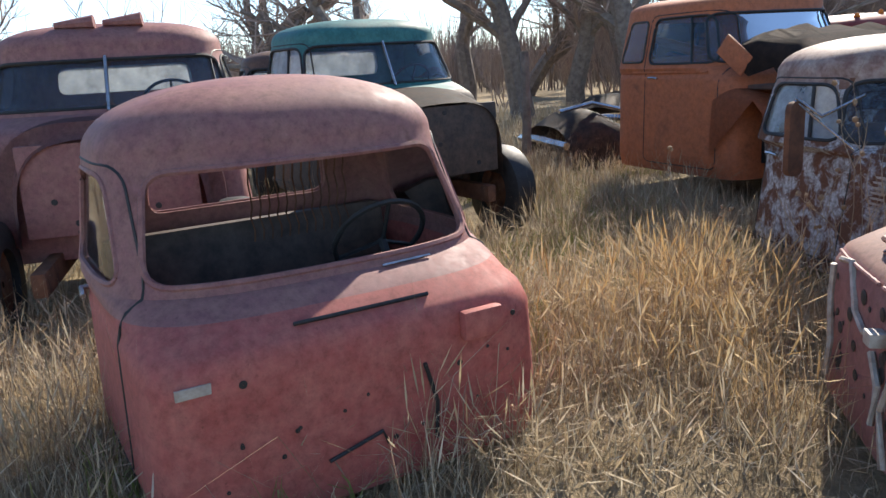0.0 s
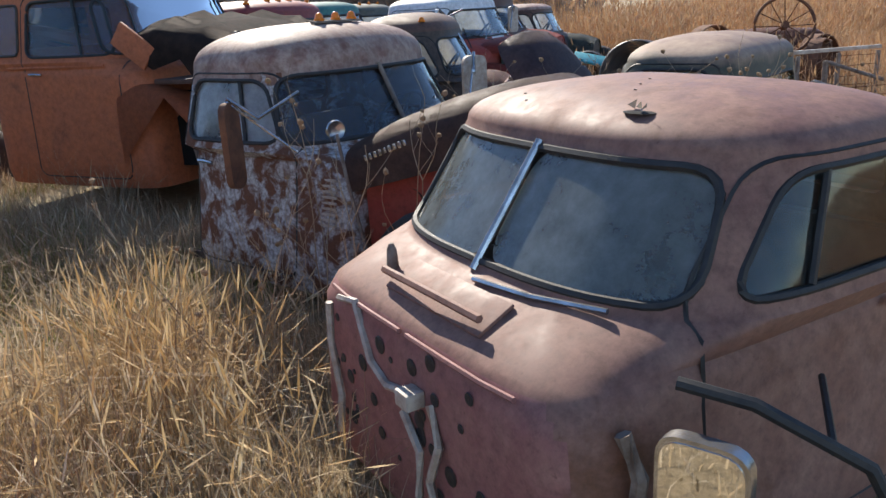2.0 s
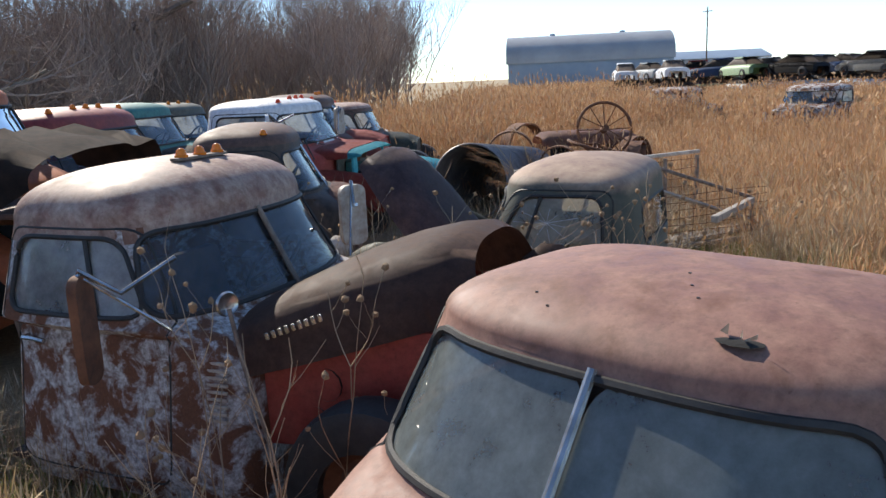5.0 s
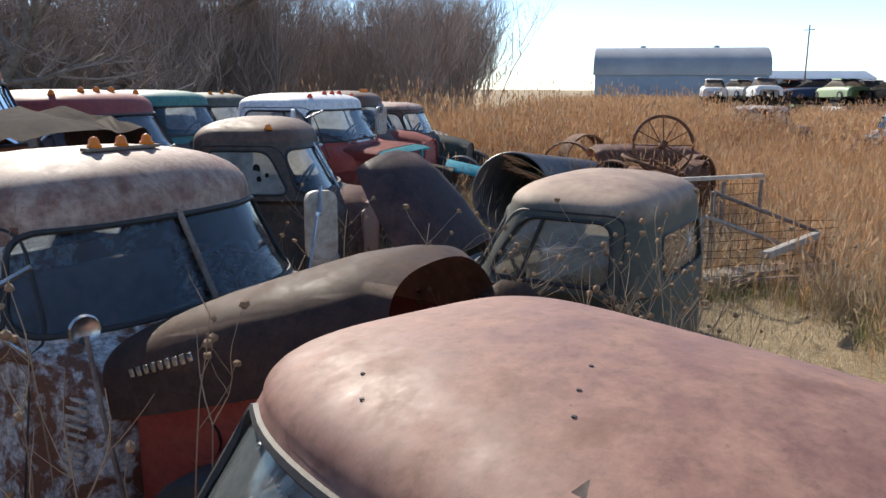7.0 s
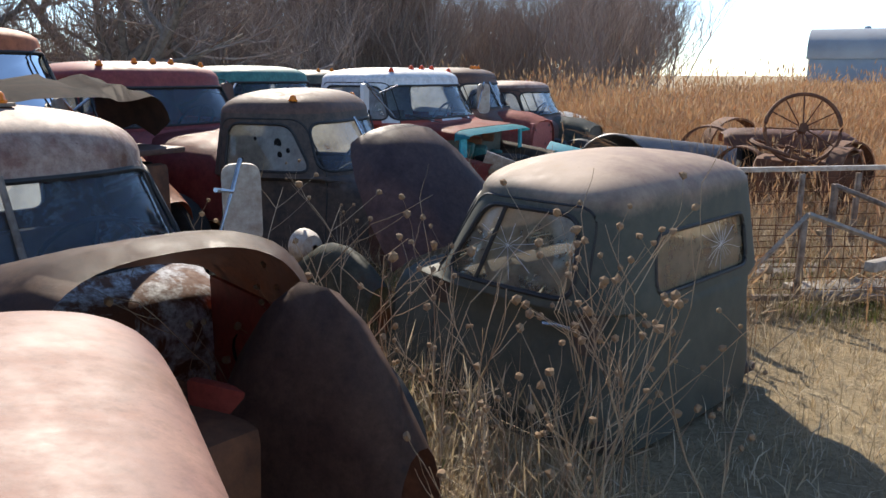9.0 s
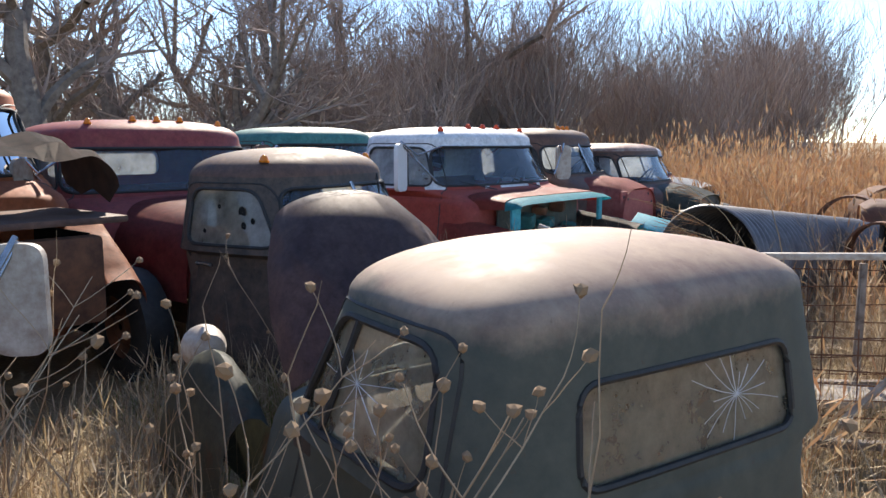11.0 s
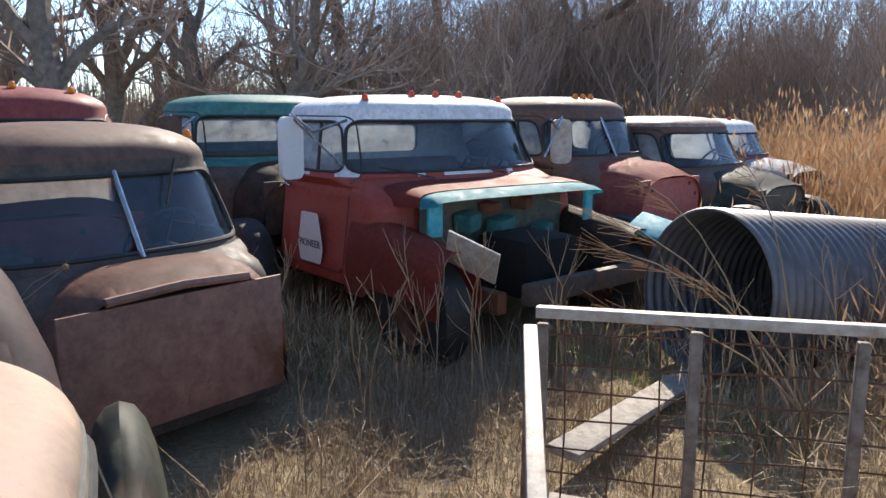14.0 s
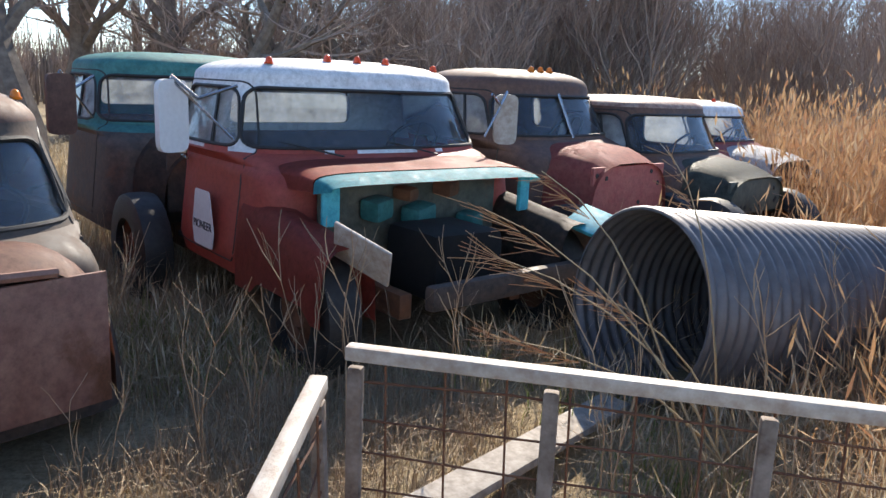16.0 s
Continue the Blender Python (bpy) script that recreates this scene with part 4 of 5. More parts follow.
for y in (-0.3, 0.0):
    bm = tube_bm([(-0.35, y, roof_z(c, -0.35, y) + 0.02), (-0.32, y + 0.25, roof_z(c, -0.35, y) + 0.035)], 0.02, 8, taper=0.045)
    part("air_horn", bm, M_MAROON, r)
r, c = nose_truck((-1.5, 8.2), -70, "dark maroon truck far behind", M_DARKBROWN, M_DARKBROWN, 1.3, (1.1, 1.2, 1.5, 1.68), hw=0.75, ht=0.64)

# orange truck with its bonnet raised
r = thing("truck", at_truck((3.35, 6.92, 0.0), -63), "faded orange truck with a dark tattered raised bonnet", "truck")
c = Cab(0.26, 1.2, 0.2, 1.27, 1.76, 0.2, 1.93, -1.6, 0.92, 0.8, nf=4, nr=9, p=3.2)
make_cab(r, c, M_ORANGE, M_ORANGE, 1.2, split=False, glass=M_GLASSBLUE, side_glass=M_GLASSBLUE, side_x=(-1.0, -0.15, -0.3, -0.98), ws=(0.03, 0.03, 0.92, 0.92), rear=(0.6, 0.08, 0.06))
for sg in (-1, 1):
    o = round_rect([(-1.44, 1.32), (-1.08, 1.32), (-1.08, 1.71), (-1.34, 1.71)], 0.05)
    part("quarter_window", grid_patch(o, lambda u, v: c.side(u, v, sg, 0.004)), M_GLASSBLUE, r)
    part("quarter_window_seal", tube_bm([c.side(u, v, sg, 0.005) for u, v in o], 0.012, 6, closed=True), M_DARK, r)
    part("belt_crease", tube_bm([c.side(x, 1.22, sg, 0.003) for x in (-1.55, -1.2, -0.7, -0.2)], 0.012, 6), M_ORANGE, r)
    part("front_wing", arch_sheet([(-0.2 + 0.1 * k, 0.16, 0.98 - 0.5 * abs(k - 5) / 5.0 if k not in (0, 10) else 0.45, 1.1 - 0.004 * k * k, 3.4) for k in range(11)], 14), M_ORANGE, r, "orange wing over an empty wheel arch").location = (0.1, 0.76 * sg, 0)
    # Near-black panel: shade inside the wheel arch given as colour.
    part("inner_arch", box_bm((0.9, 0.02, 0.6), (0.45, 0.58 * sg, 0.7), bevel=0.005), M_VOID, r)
bm = arch_sheet([(0.0, 0.84, -0.3, 0.0, 5), (0.2, 0.85, -0.34, 0.05, 4.5), (0.42, 0.82, -0.26, 0.02, 4.5), (0.6, 0.84, -0.32, 0.04, 4), (0.78, 0.8, -0.2, -0.02, 4)], 40)
for v in bm.verts:
    v.co += Vector((0.05, 0.05, 0.09)) * noise.noise(v.co * 5)
bmesh.ops.transform(bm, matrix=pose(0.1, 0, 1.53, 0, 6, 0), verts=bm.verts)
hood = part("hood", bm, M_SOOT, r, "dark tattered raised bonnet")
part("hood_corner", box_bm((0.34, 0.03, 0.2), (0.12, -0.86, 1.36), (0, 38, 6), bevel=0.02), M_ORANGE, hood, "orange corner of the bonnet")
part("wing_top", box_bm((0.9, 1.5, 0.04), (0.6, 0, 1.08), bevel=0.015), M_DARKBROWN, r, "rusty wing top below the bonnet")
part("radiator", box_bm((0.1, 1.2, 0.5), (1.0, 0, 0.75), bevel=0.04), M_RUST, r)

# rusty nose with a round mudguard in the weeds
r = thing("truck_nose", at_truck((3.6, 3.0, 0.0), -60), "red rusty truck nose with a round black mudguard", "truck part")
bm = arch_sheet([(0.0 + 0.09 * k, 0.16, 0.1, 0.55 + 0.5 * math.sin(math.pi * (k + 0.6) / 8), 2.4) for k in range(8)], 12)
part("mudguard", bm, M_DARKBROWN, r)
part("inner_panel", box_bm((0.5, 0.04, 0.6), (0.2, -0.1, 0.45), bevel=0.02), M_RED, r)

# ---- culvert pipe ----
pipe_r, pipe_l = 0.49, 3.4
prof, k = [], 0
while k * 0.0125 <= pipe_l:
    prof.append((k * 0.0125, pipe_r + 0.011 * math.sin(2 * math.pi * k * 0.0125 / 0.075)))
    k += 1
inner = [(a, q - 0.012) for a, q in reversed(prof)]
r = thing("culvert_pipe", pose(9.02, 6.68, 0.5, 0, 6, 17), "grey corrugated steel culvert pipe lying in weeds", "pipe")
part("pipe_wall", lathe_bm(prof + inner + prof[:1], 44, "x"), M_PIPE, r, angle=60)

# ---- stock gate panels ----
def panel(o, heading, length, h, label, z=0.0, tilt=0.0, brace=False):
    r = thing("stock_panel", pose(*o, z, 0, tilt, heading), label, "fence panel", "old stock panels")
    if not brace:
        part("top_rail", box_bm((length, 0.045, 0.04), (length / 2, 0, h), bevel=0.008), M_PALEPAINT, r, "pale top rail")
    part("bottom_rail", box_bm((length, 0.05, 0.04), (length / 2, 0, 0.1), bevel=0.008), M_STEEL, r)
    n = max(2, round(length / 0.48))
    for k in (range(2, 3) if brace else range(n + 1)):
        part("post", box_bm((0.04, 0.035, h - 0.1), (0.025 + (length - 0.05) * k / n, 0, 0.06 + (h - 0.1) / 2), bevel=0.008), M_STEEL, r, "rusty steel post")
    for k in range(7):
        z2 = 0.16 + (h - 0.24) * k / 6
        part("mesh_wire", tube_bm([(length * q / 6, 0.012 + 0.008 * math.sin(q * 2.1 + k), z2 + 0.008 * math.sin(q * 1.7 + 2 * k)) for q in range(7)], 0.0035, 4), M_RUST, r)
    for k in range(int(length / 0.16)):
        x = 0.1 + 0.16 * k
        part("mesh_upright", tube_bm([(x, 0.02, 0.12), (x + 0.01, 0.018, h * 0.5), (x, 0.02, h - 0.03)], 0.0032, 4), M_RUST, r)
    if brace:
        for a, b in (((0.45, 0, 0.12), (0.95, 0, h)), ((0.95, 0, h), (length, 0, 0.2))):
            part("brace", tube_bm([a, b], 0.02, 4), M_WOOD, r, "grey diagonal brace")
    return r


panel((7.44, 5.08), -24, 2.6, 0.86, "long pale-topped steel stock panel with wire mesh")
panel((7.4, 5.03), -107, 0.95, 0.86, "short end panel sloping down from the corner", tilt=9)
panel((7.08, 4.3), -33, 2.3, 0.68, "low wooden panel with diagonal braces", brace=True)

# ---- scrap beyond the panels ----
r = thing("tractor_wreck", pose(10.6, 5.72, 0.0), "rusty tractor remains with a tall spoked iron wheel", "farm machine")
def spoked(parent, at, rad, rot, n=12):
    m = pose(*at, *rot)
    ring = [m @ Vector((rad * math.cos(2 * math.pi * k / 40), rad * math.sin(2 * math.pi * k / 40), 0)) for k in range(40)]
    w = part("iron_wheel", tube_bm(ring, 0.022, 6, closed=True), M_RUST, parent, "spoked iron wheel rim")
    part("hub", tube_bm([m @ Vector((0, 0, -0.06)), m @ Vector((0, 0, 0.06))], 0.05, 10), M_RUST, w)
    for k in range(n):
        a = 2 * math.pi * k / n
        part("spoke", tube_bm([m @ Vector((0, 0, 0.04 if k % 2 else -0.04)), m @ Vector((rad * math.cos(a), rad * math.sin(a), 0))], 0.007, 4), M_RUST, w)
spoked(r, (-0.05, -0.2, 1.06), 0.36, (74, 0, -52))
spoked(r, (-0.1, -0.1, 0.82), 0.38, (14, 8, 0))
bm = arch_sheet([(-0.7, 0.3, 0.82, 0.93, 3.5), (-0.6, 0.36, 0.8, 0.99, 4), (0.1, 0.4, 0.8, 1.0, 4), (0.6, 0.36, 0.8, 0.97, 4), (0.72, 0.3, 0.8, 0.9, 3.5)], 18)
bmesh.ops.transform(bm, matrix=pose(0.7, 0.45, 0, 0, 0, -48), verts=bm.verts)
part("bonnet", bm, M_BROWN, r, "brown sheet metal bonnet")
part("gearbox", box_bm((0.6, 0.45, 0.6), (0.0, 0.1, 0.45), (5, 0, 30), bevel=0.08), M_RUST, r)
part("radiator_core", box_bm((0.16, 0.5, 0.55), (0.2, 0.6, 0.55), (0, 0, -48), bevel=0.03), M_VOID, r)
for k in range(3):
    part("drive_shaft", tube_bm([(-0.5 + 0.3 * k, -0.5, 0.55 + 0.06 * k), (0.2 + 0.3 * k, 0.2, 0.72)], 0.03, 7), M_RUST, r)
for x, y, s, hd in ((-0.1, 0.45, 0.28, 20), (0.05, -0.62, 0.34, 100), (0.32, -0.55, 0.3, 110), (0.6, -0.35, 0.36, 80), (0.75, -0.1, 0.3, 60)):
    bm = lathe_bm([(-0.08, s), (0.08, s), (0.08, s - 0.02), (-0.08, s - 0.02), (-0.08, s)], 26, "x")
    bmesh.ops.transform(bm, matrix=pose(x, y, 0.56, 8, 0, hd), verts=bm.verts)
    part("wheel_ring", bm, M_RUST, r, "rust-brown wheel ring")
r = thing("tow_bar", pose(7.2, 3.35, 0.0), "grey steel draw bar slanting over the weeds", "tow bar")
part("bar", tube_bm([(1.43, 0.69, 0.79), (1.64, -0.19, 0.5)], 0.02, 6), M_STEEL, r)
part("cross_bar", box_bm((1.5, 0.06, 0.06), (0.92, -0.22, 0.5), (0, 2, 3), bevel=0.01), M_WOOD, r)
part("foot", tube_bm([(1.43, 0.69, 0.0), (1.43, 0.69, 0.8)], 0.03, 6), M_STEEL, r)
part("rear_foot", tube_bm([(1.62, -0.2, 0.0), (1.62, -0.19, 0.5)], 0.02, 6), M_STEEL, r)
for o, h, s in (((12.6, 8.2), 30, 0.42), ((13.4, 8.4), 70, 0.46)):
    r = thing("round_guard", pose(*o, 0, 0, 0, h), "rusty curved sheet ring standing in grass", "scrap metal", "rusty rings")
    part("ring", lathe_bm([(-0.14, s), (0.14, s), (0.14, s - 0.03), (-0.14, s - 0.03), (-0.14, s)], 30, "x"), M_RUST, r).location = (0, 0, s + 0.05)
for o, hd, sz in (((8.6, 4.3), -20, (1.8, 0.24)), ((8.2, 4.7), -28, (1.6, 0.2)), ((8.9, 3.6), -15, (2.0, 0.26)), ((8.3, 6.0), 40, (1.5, 0.16))):
    r = tagged(part("plank", box_bm((*sz, 0.04), bevel=0.008), M_WOOD), "grey weathered plank lying on the ground", "plank", "loose planks")
    r.matrix_world = pose(*o, 0.09, 3, 2, hd)
r = tagged(part("fence_post", tube_bm([(0, 0, 0), (0.03, 0.02, 0.7), (0.02, 0.0, 1.5)], 0.06, 8, taper=0.05), M_BARK), "old grey wooden fence post", "post")
r.matrix_world = pose(0.95, 9.0, 0)
for o, hd in (((1.25, 9.6), 20), ((2.5, 12.5), 70)):
    r = thing("wrecked_car", pose(*o, 0, 0, 0, hd), "black crushed car wreck with dull chrome trim", "car wreck")
    bm = arch_sheet([(0.25 * k, 0.7, 0.0, 0.55 + 0.2 * math.sin(k * 0.9), 3) for k in range(9)], 14)
    part("body", bm, M_DARK, r)
    part("bumper", tube_bm([(-0.05, -0.7, 0.35), (-0.15, 0, 0.4), (-0.05, 0.7, 0.35)], 0.05, 8), M_CHROME, r)
    part("trim", tube_bm([(0.0, -0.4, 0.75), (0.5, -0.3, 0.82), (1.0, -0.2, 0.7)], 0.03, 6), M_CHROME, r)

# ---- far field: hall, sheds, stacked cars, poles ----
M_TIN = grainy("blue_grey_sheet_steel", (0.2, 0.26, 0.33), (0.26, 0.32, 0.38), 0.3, 0.5, 0.2, 0.1)
M_TINROOF = grainy("pale_roof_steel", (0.27, 0.28, 0.29), (0.36, 0.37, 0.37), 0.2, 0.5, 0.2, 0.1)
hall = thing("quonset_hall", pose(131.4, 63.0, 0, 0, 0, -62), "long blue-grey steel hall with a rounded roof", "building")
L, W, H = 27.0, 17.0, 7.2
part("wall", box_bm((L, W, 4.2), (0, 0, 2.1), bevel=0.05), M_TIN, hall)
def hall_roof():
    bm = bmesh.new()
    rows = []
    for x in (-L / 2 - 0.3, L / 2 + 0.3):
        rows.append([bm.verts.new((x, -W / 2 * math.cos(math.pi * k / 24) * 1.03, 4.1 + (H - 4.1 + 1.6) * math.sin(math.pi * k / 24) ** 0.8)) for k in range(25)])
    for k in range(24):
        bm.faces.new((rows[0][k], rows[0][k + 1], rows[1][k + 1], rows[1][k]))
    for rw in rows:
        bm.faces.new(rw)
    return bm
part("roof", hall_roof(), M_TINROOF, hall)
for x in (-6, 6):
    part("roof_vent", lathe_bm([(8.1, 0.3), (8.9, 0.3), (8.9, 0.5), (9.2, 0.45), (9.3, 0.01)], 12, "z"), M_TIN, hall).location = (x, 0, -0.1)
part("door", box_bm((0.1, 4.0, 3.6), (-L / 2 - 0.03, 0, 1.8), bevel=0.02), M_TINROOF, hall)
for o, hd, s in (((165, 52), -55, (20, 12, 4.0)), ((190, 105), -60, (12, 9, 3.2)), ((240, 128), -60, (14, 9, 4))):
    sh = thing("shed", pose(*o, 0, 0, 0, hd), "far pale farm shed with a low roof", "building", "far sheds")
    part("wall", box_bm(s, (0, 0, s[2] / 2), bevel=0.05), M_TINROOF, sh)
    bm = bmesh.new()
    a = [bm.verts.new((x, y, z)) for x in (-s[0] / 2 - 0.3, s[0] / 2 + 0.3) for y, z in ((-s[1] / 2 - 0.3, s[2]), (0, s[2] + 1.6), (s[1] / 2 + 0.3, s[2]))]
    for f in ((0, 1, 4, 3), (1, 2, 5, 4), (0, 1, 2), (3, 4, 5), (0, 2, 5, 3)):
        bm.faces.new([a[i] for i in f])
    part("roof", bm, M_TIN, sh)
for o, h in (((150, 48), 13), ((175, 96), 9), ((185, 99), 9)):
    po = thing("utility_pole", pose(*o, 0), "far wooden utility pole with a cross arm", "pole", "utility poles")
    part("pole", tube_bm([(0, 0, 0), (0, 0, h)], 0.16, 8, taper=0.11), M_BARK, po)
    part("cross_arm", box_bm((0.12, 2.4, 0.14), (0, 0, h - 0.8), (0, 0, -30), bevel=0.01), M_BARK, po)

CAR_PAINTS = [paint("car_paint_" + n, col, tuple(min(1, q * 1.2) for q in col), 0.72, 1.5, 0.3) for n, col in (("silver", (0.4, 0.42, 0.44)), ("black", (0.02, 0.022, 0.03)), ("red", (0.22, 0.03, 0.03)), ("white", (0.6, 0.62, 0.63)), ("blue", (0.04, 0.07, 0.14)), ("green", (0.3, 0.4, 0.24)))]
def sedan(m, paint_mat):
    r = thing("crushed_car", m, "scrapped saloon car stacked in a far row", "car", "stacked scrap cars")
    body = [(-2.1, 0.55, 0.3, 0.62, 5), (-2.0, 0.78, 0.25, 0.82, 5), (-1.3, 0.86, 0.22, 0.88, 5), (0.7, 0.86, 0.22, 0.88, 5), (1.6, 0.82, 0.25, 0.8, 5), (2.1, 0.6, 0.3, 0.6, 5)]
    part("body", arch_sheet(body, 14, 0.03), paint_mat, r)
    part("cabin", arch_sheet([(-1.45, 0.66, 0.8, 0.86, 4), (-0.85, 0.62, 0.8, 1.3, 4), (0.1, 0.62, 0.8, 1.34, 4), (0.95, 0.68, 0.8, 0.88, 4)], 14, 0.03), M_DARK, r, "dark cabin windows")
    part("roof", arch_sheet([(-0.9, 0.6, 1.24, 1.33, 4), (0.1, 0.6, 1.28, 1.37, 4)], 10, 0.02), paint_mat, r)
    for x in (-1.3, 1.3):
        for y in (-0.78, 0.78):
            wheel(r, (x, y, 0.3), 0.31, 0.18)
    return r
protos = [sedan(pose(62 + 2 * i, 20 - 5.2 * i, 0, 0, 0, 70 + 15 * (i % 3)), m) for i, m in enumerate(CAR_PAINTS)]
q = random.Random(3)
for i in range(46):
    d = 48 + 4.0 * math.sin(i // 2 * 2.4)
    a = 23.5 - 1.5 * (i // 2)
    copy_thing(protos[q.randrange(6)], pose(d * math.cos(radians(a)) * 1.25, d * math.sin(radians(a)) * 1.25, (i % 2) * 1.15, q.uniform(-3, 3), q.uniform(-3, 3), 60 + q.uniform(-35, 35)))
for i, (o, hd, zc) in enumerate((((26, 9.5), -20, 0.0), ((23, 5.6), 160, 0.0))):
    r, c = nose_truck(o, hd, "pale wrecked pickup sunk in the tall grass", M_WHITERUST, M_WHITERUST, 1.2, (1.0, 1.05, 1.4, 1.55), hood=1.0, fire=M_WHITERUST, hw=0.8, z=-0.25)
for i in range(12):
    o = (q.uniform(16, 45), q.uniform(10, 22))
    r = thing("scrap_beam", pose(*o, 0.0, 0, 0, q.uniform(-60, 60)), "rusty scrap frame lying in the grass", "scrap metal", "scrap frames")
    part("beam", box_bm((q.uniform(2, 4), 0.18, 0.2), (0, 0, 0.42), (0, q.uniform(-6, 6), 0), bevel=0.02), M_RUST if i % 3 else M_WOOD, r)
    for x in (-0.7, 0.7):
        part("leg", box_bm((0.15, 0.2, 0.4), (x, 0, 0.2), bevel=0.02), M_RUST, r)


# ---- plants ----
def blades(name, spots, material, label, per, h, spread, width, lean, category="grass", seed=1, keep=None, plume=0.0):
    """Grass as bent two-part blades, sown round the given spots."""
    g = np.random.RandomState(seed)
    n = len(spots) * per
    base = np.repeat(np.array(spots, dtype=float), per, axis=0)
    base[:, :2] += g.normal(0, spread, (n, 2))
    hh = h * g.uniform(0.45, 1.15, n) * base[:, 2]
    z = np.array([ground_z(x, y) for x, y in base[:, :2]]) - 0.02
    az, le = g.uniform(0, 2 * np.pi, n), np.abs(g.normal(0, lean, n)) + 0.05
    d = np.stack([np.cos(az), np.sin(az), np.zeros(n)], 1)
    tw = g.uniform(0, 2 * np.pi, n)
    s = np.stack([np.cos(tw), np.sin(tw), np.zeros(n)], 1) * (width * g.uniform(0.6, 1.4, n))[:, None]
    p0 = np.stack([base[:, 0], base[:, 1], z], 1)
    up = np.array([0, 0, 1.0])
    p1 = p0 + up * (hh * 0.55)[:, None] + d * (hh * le * 0.3)[:, None]
    p2 = p0 + up * (hh * (1 - 0.35 * le))[:, None] + d * (hh * le * 0.95)[:, None]
    verts = np.concatenate([p0 - s, p0 + s, p1 - s * 0.8, p1 + s * 0.8, p2], 0)
    i = np.arange(n)
    quads = np.stack([i, i + n, i + 3 * n, i + 2 * n], 1)
    tris = np.stack([i + 2 * n, i + 3 * n, i + 4 * n], 1)
    faces = quads.tolist() + tris.tolist()
    if plume:
        e = up * (hh * 0.03)[:, None]
        q0 = len(verts)
        dd = (p2 - p1) / (np.linalg.norm(p2 - p1, axis=1)[:, None] + 1e-6)
        w = s / (np.linalg.norm(s, axis=1)[:, None] + 1e-9) * plume
        verts = np.concatenate([verts, p2 - dd * 0.02, p2 + dd * 0.05 + w, p2 + dd * 0.14, p2 + dd * 0.05 - w], 0)
        faces += np.stack([q0 + i, q0 + i + n, q0 + i + 2 * n, q0 + i + 3 * n], 1).tolist()
    me = bpy.data.meshes.new(name)
    me.from_pydata(verts.tolist(), [], faces)
    me.materials.append(material)
    return tagged(new(name, me), label, category, kind="stuff")


FOOT = [((1.97, 1.84), 172, (-1.3, 0.3), 0.78), ((-0.2, 2.25), -67, (-1.25, 0.28), 0.78), ((3.2, 3.77), -77, (-1.3, 1.25), 0.75), ((5.54, 4.15), 101, (-1.3, 0.9), 0.78),
        ((5.98, 6.26), -50, (-1.25, 0.5), 0.75), ((7.93, 8.04), -63.6, (-1.4, 0.9), 0.95), ((3.35, 6.92), -63, (-1.8, 1.1), 0.95), ((9.62, 9.3), -58, (-1.4, 0.6), 0.8),
        ((0.05, 6.2), -60, (-1.4, 0.9), 0.8), ((4.95, 7.7), -63, (-1.4, 0.9), 0.9), ((-1.75, 4.3), -72, (-1.4, 0.4), 0.8), ((9.02, 6.68), 17, (0, 3.4), 0.45)]


def is_free(x, y, m=0.0):
    for (ox, oy), hd, (x0, x1), w in FOOT:
        a = radians(hd)
        u, v = (x - ox) * math.cos(a) + (y - oy) * math.sin(a), -(x - ox) * math.sin(a) + (y - oy) * math.cos(a)
        if x0 - m < u < x1 + m and abs(v) < w + m:
            return False
    return True


WAY = [(e[0], e[1]) for _, e, _, _ in PATH[::2]]


def clear_of_way(x, y, m=0.45):
    return all((x - a) ** 2 + (y - b) ** 2 > m * m for a, b in WAY)


q = random.Random(11)
def scatter(n, x0, x1, y0, y1, size=(0.7, 1.2), test=is_free):
    out = []
    while len(out) < n:
        x, y = q.uniform(x0, x1), q.uniform(y0, y1)
        if test(x, y):
            k = 0.55 + 0.9 * max(0.0, 0.5 + noise.noise((x * 0.8, y * 0.8, 2.0)))
            out.append((x, y, q.uniform(*size) * k))
    return out


blades("matted_straw", scatter(15000, -3.5, 14, -2.0, 11), M_GRASS, "low matted dry straw", 10, 0.14, 0.1, 0.0026, 0.9, seed=2)
tall_ok = lambda x, y: is_free(x, y) and clear_of_way(x, y, 0.7) and not (5.6 < x < 8.6 and 4.4 < y < 6.9)
blades("dry_grass", scatter(2600, -4, 14, 1.0, 13, test=tall_ok), M_GRASS, "knee-high dry yellow grass", 34, 0.27, 0.1, 0.0017, 0.75, seed=3, plume=0.004)
blades("dead_stems", scatter(1500, -2, 11, 1.6, 9.5, test=tall_ok), M_WEED, "tangle of grey-brown dead stems", 24, 0.5, 0.11, 0.0016, 0.8, seed=14)
blades("green_grass", [p for p in scatter(1300, -1, 9, 1.0, 9, test=tall_ok) if noise.noise((p[0] * 0.5, p[1] * 0.5, 9)) > -0.05], M_GRASSGREEN, "patches of fresh green grass", 24, 0.22, 0.1, 0.0035, 0.5, seed=4)
blades("foxtail_clump", [(1.25 + q.gauss(0, 0.28), 2.95 + q.gauss(0, 0.3), q.uniform(0.8, 1.2)) for _ in range(34)] + [(1.55 + q.gauss(0, 0.2), 3.5 + q.gauss(0, 0.2), 1) for _ in range(16)], M_GOLD, "clump of golden foxtail grass", 24, 0.44, 0.1, 0.0016, 0.8, seed=5, plume=0.005)
field_ok = lambda x, y: (x * 0.5 + 3.0 > y * 0.62 or x > 12) and is_free(x, y) and x > 6.0 and not (x < 9.5 and y > 3.9) and clear_of_way(x, y, 0.6)
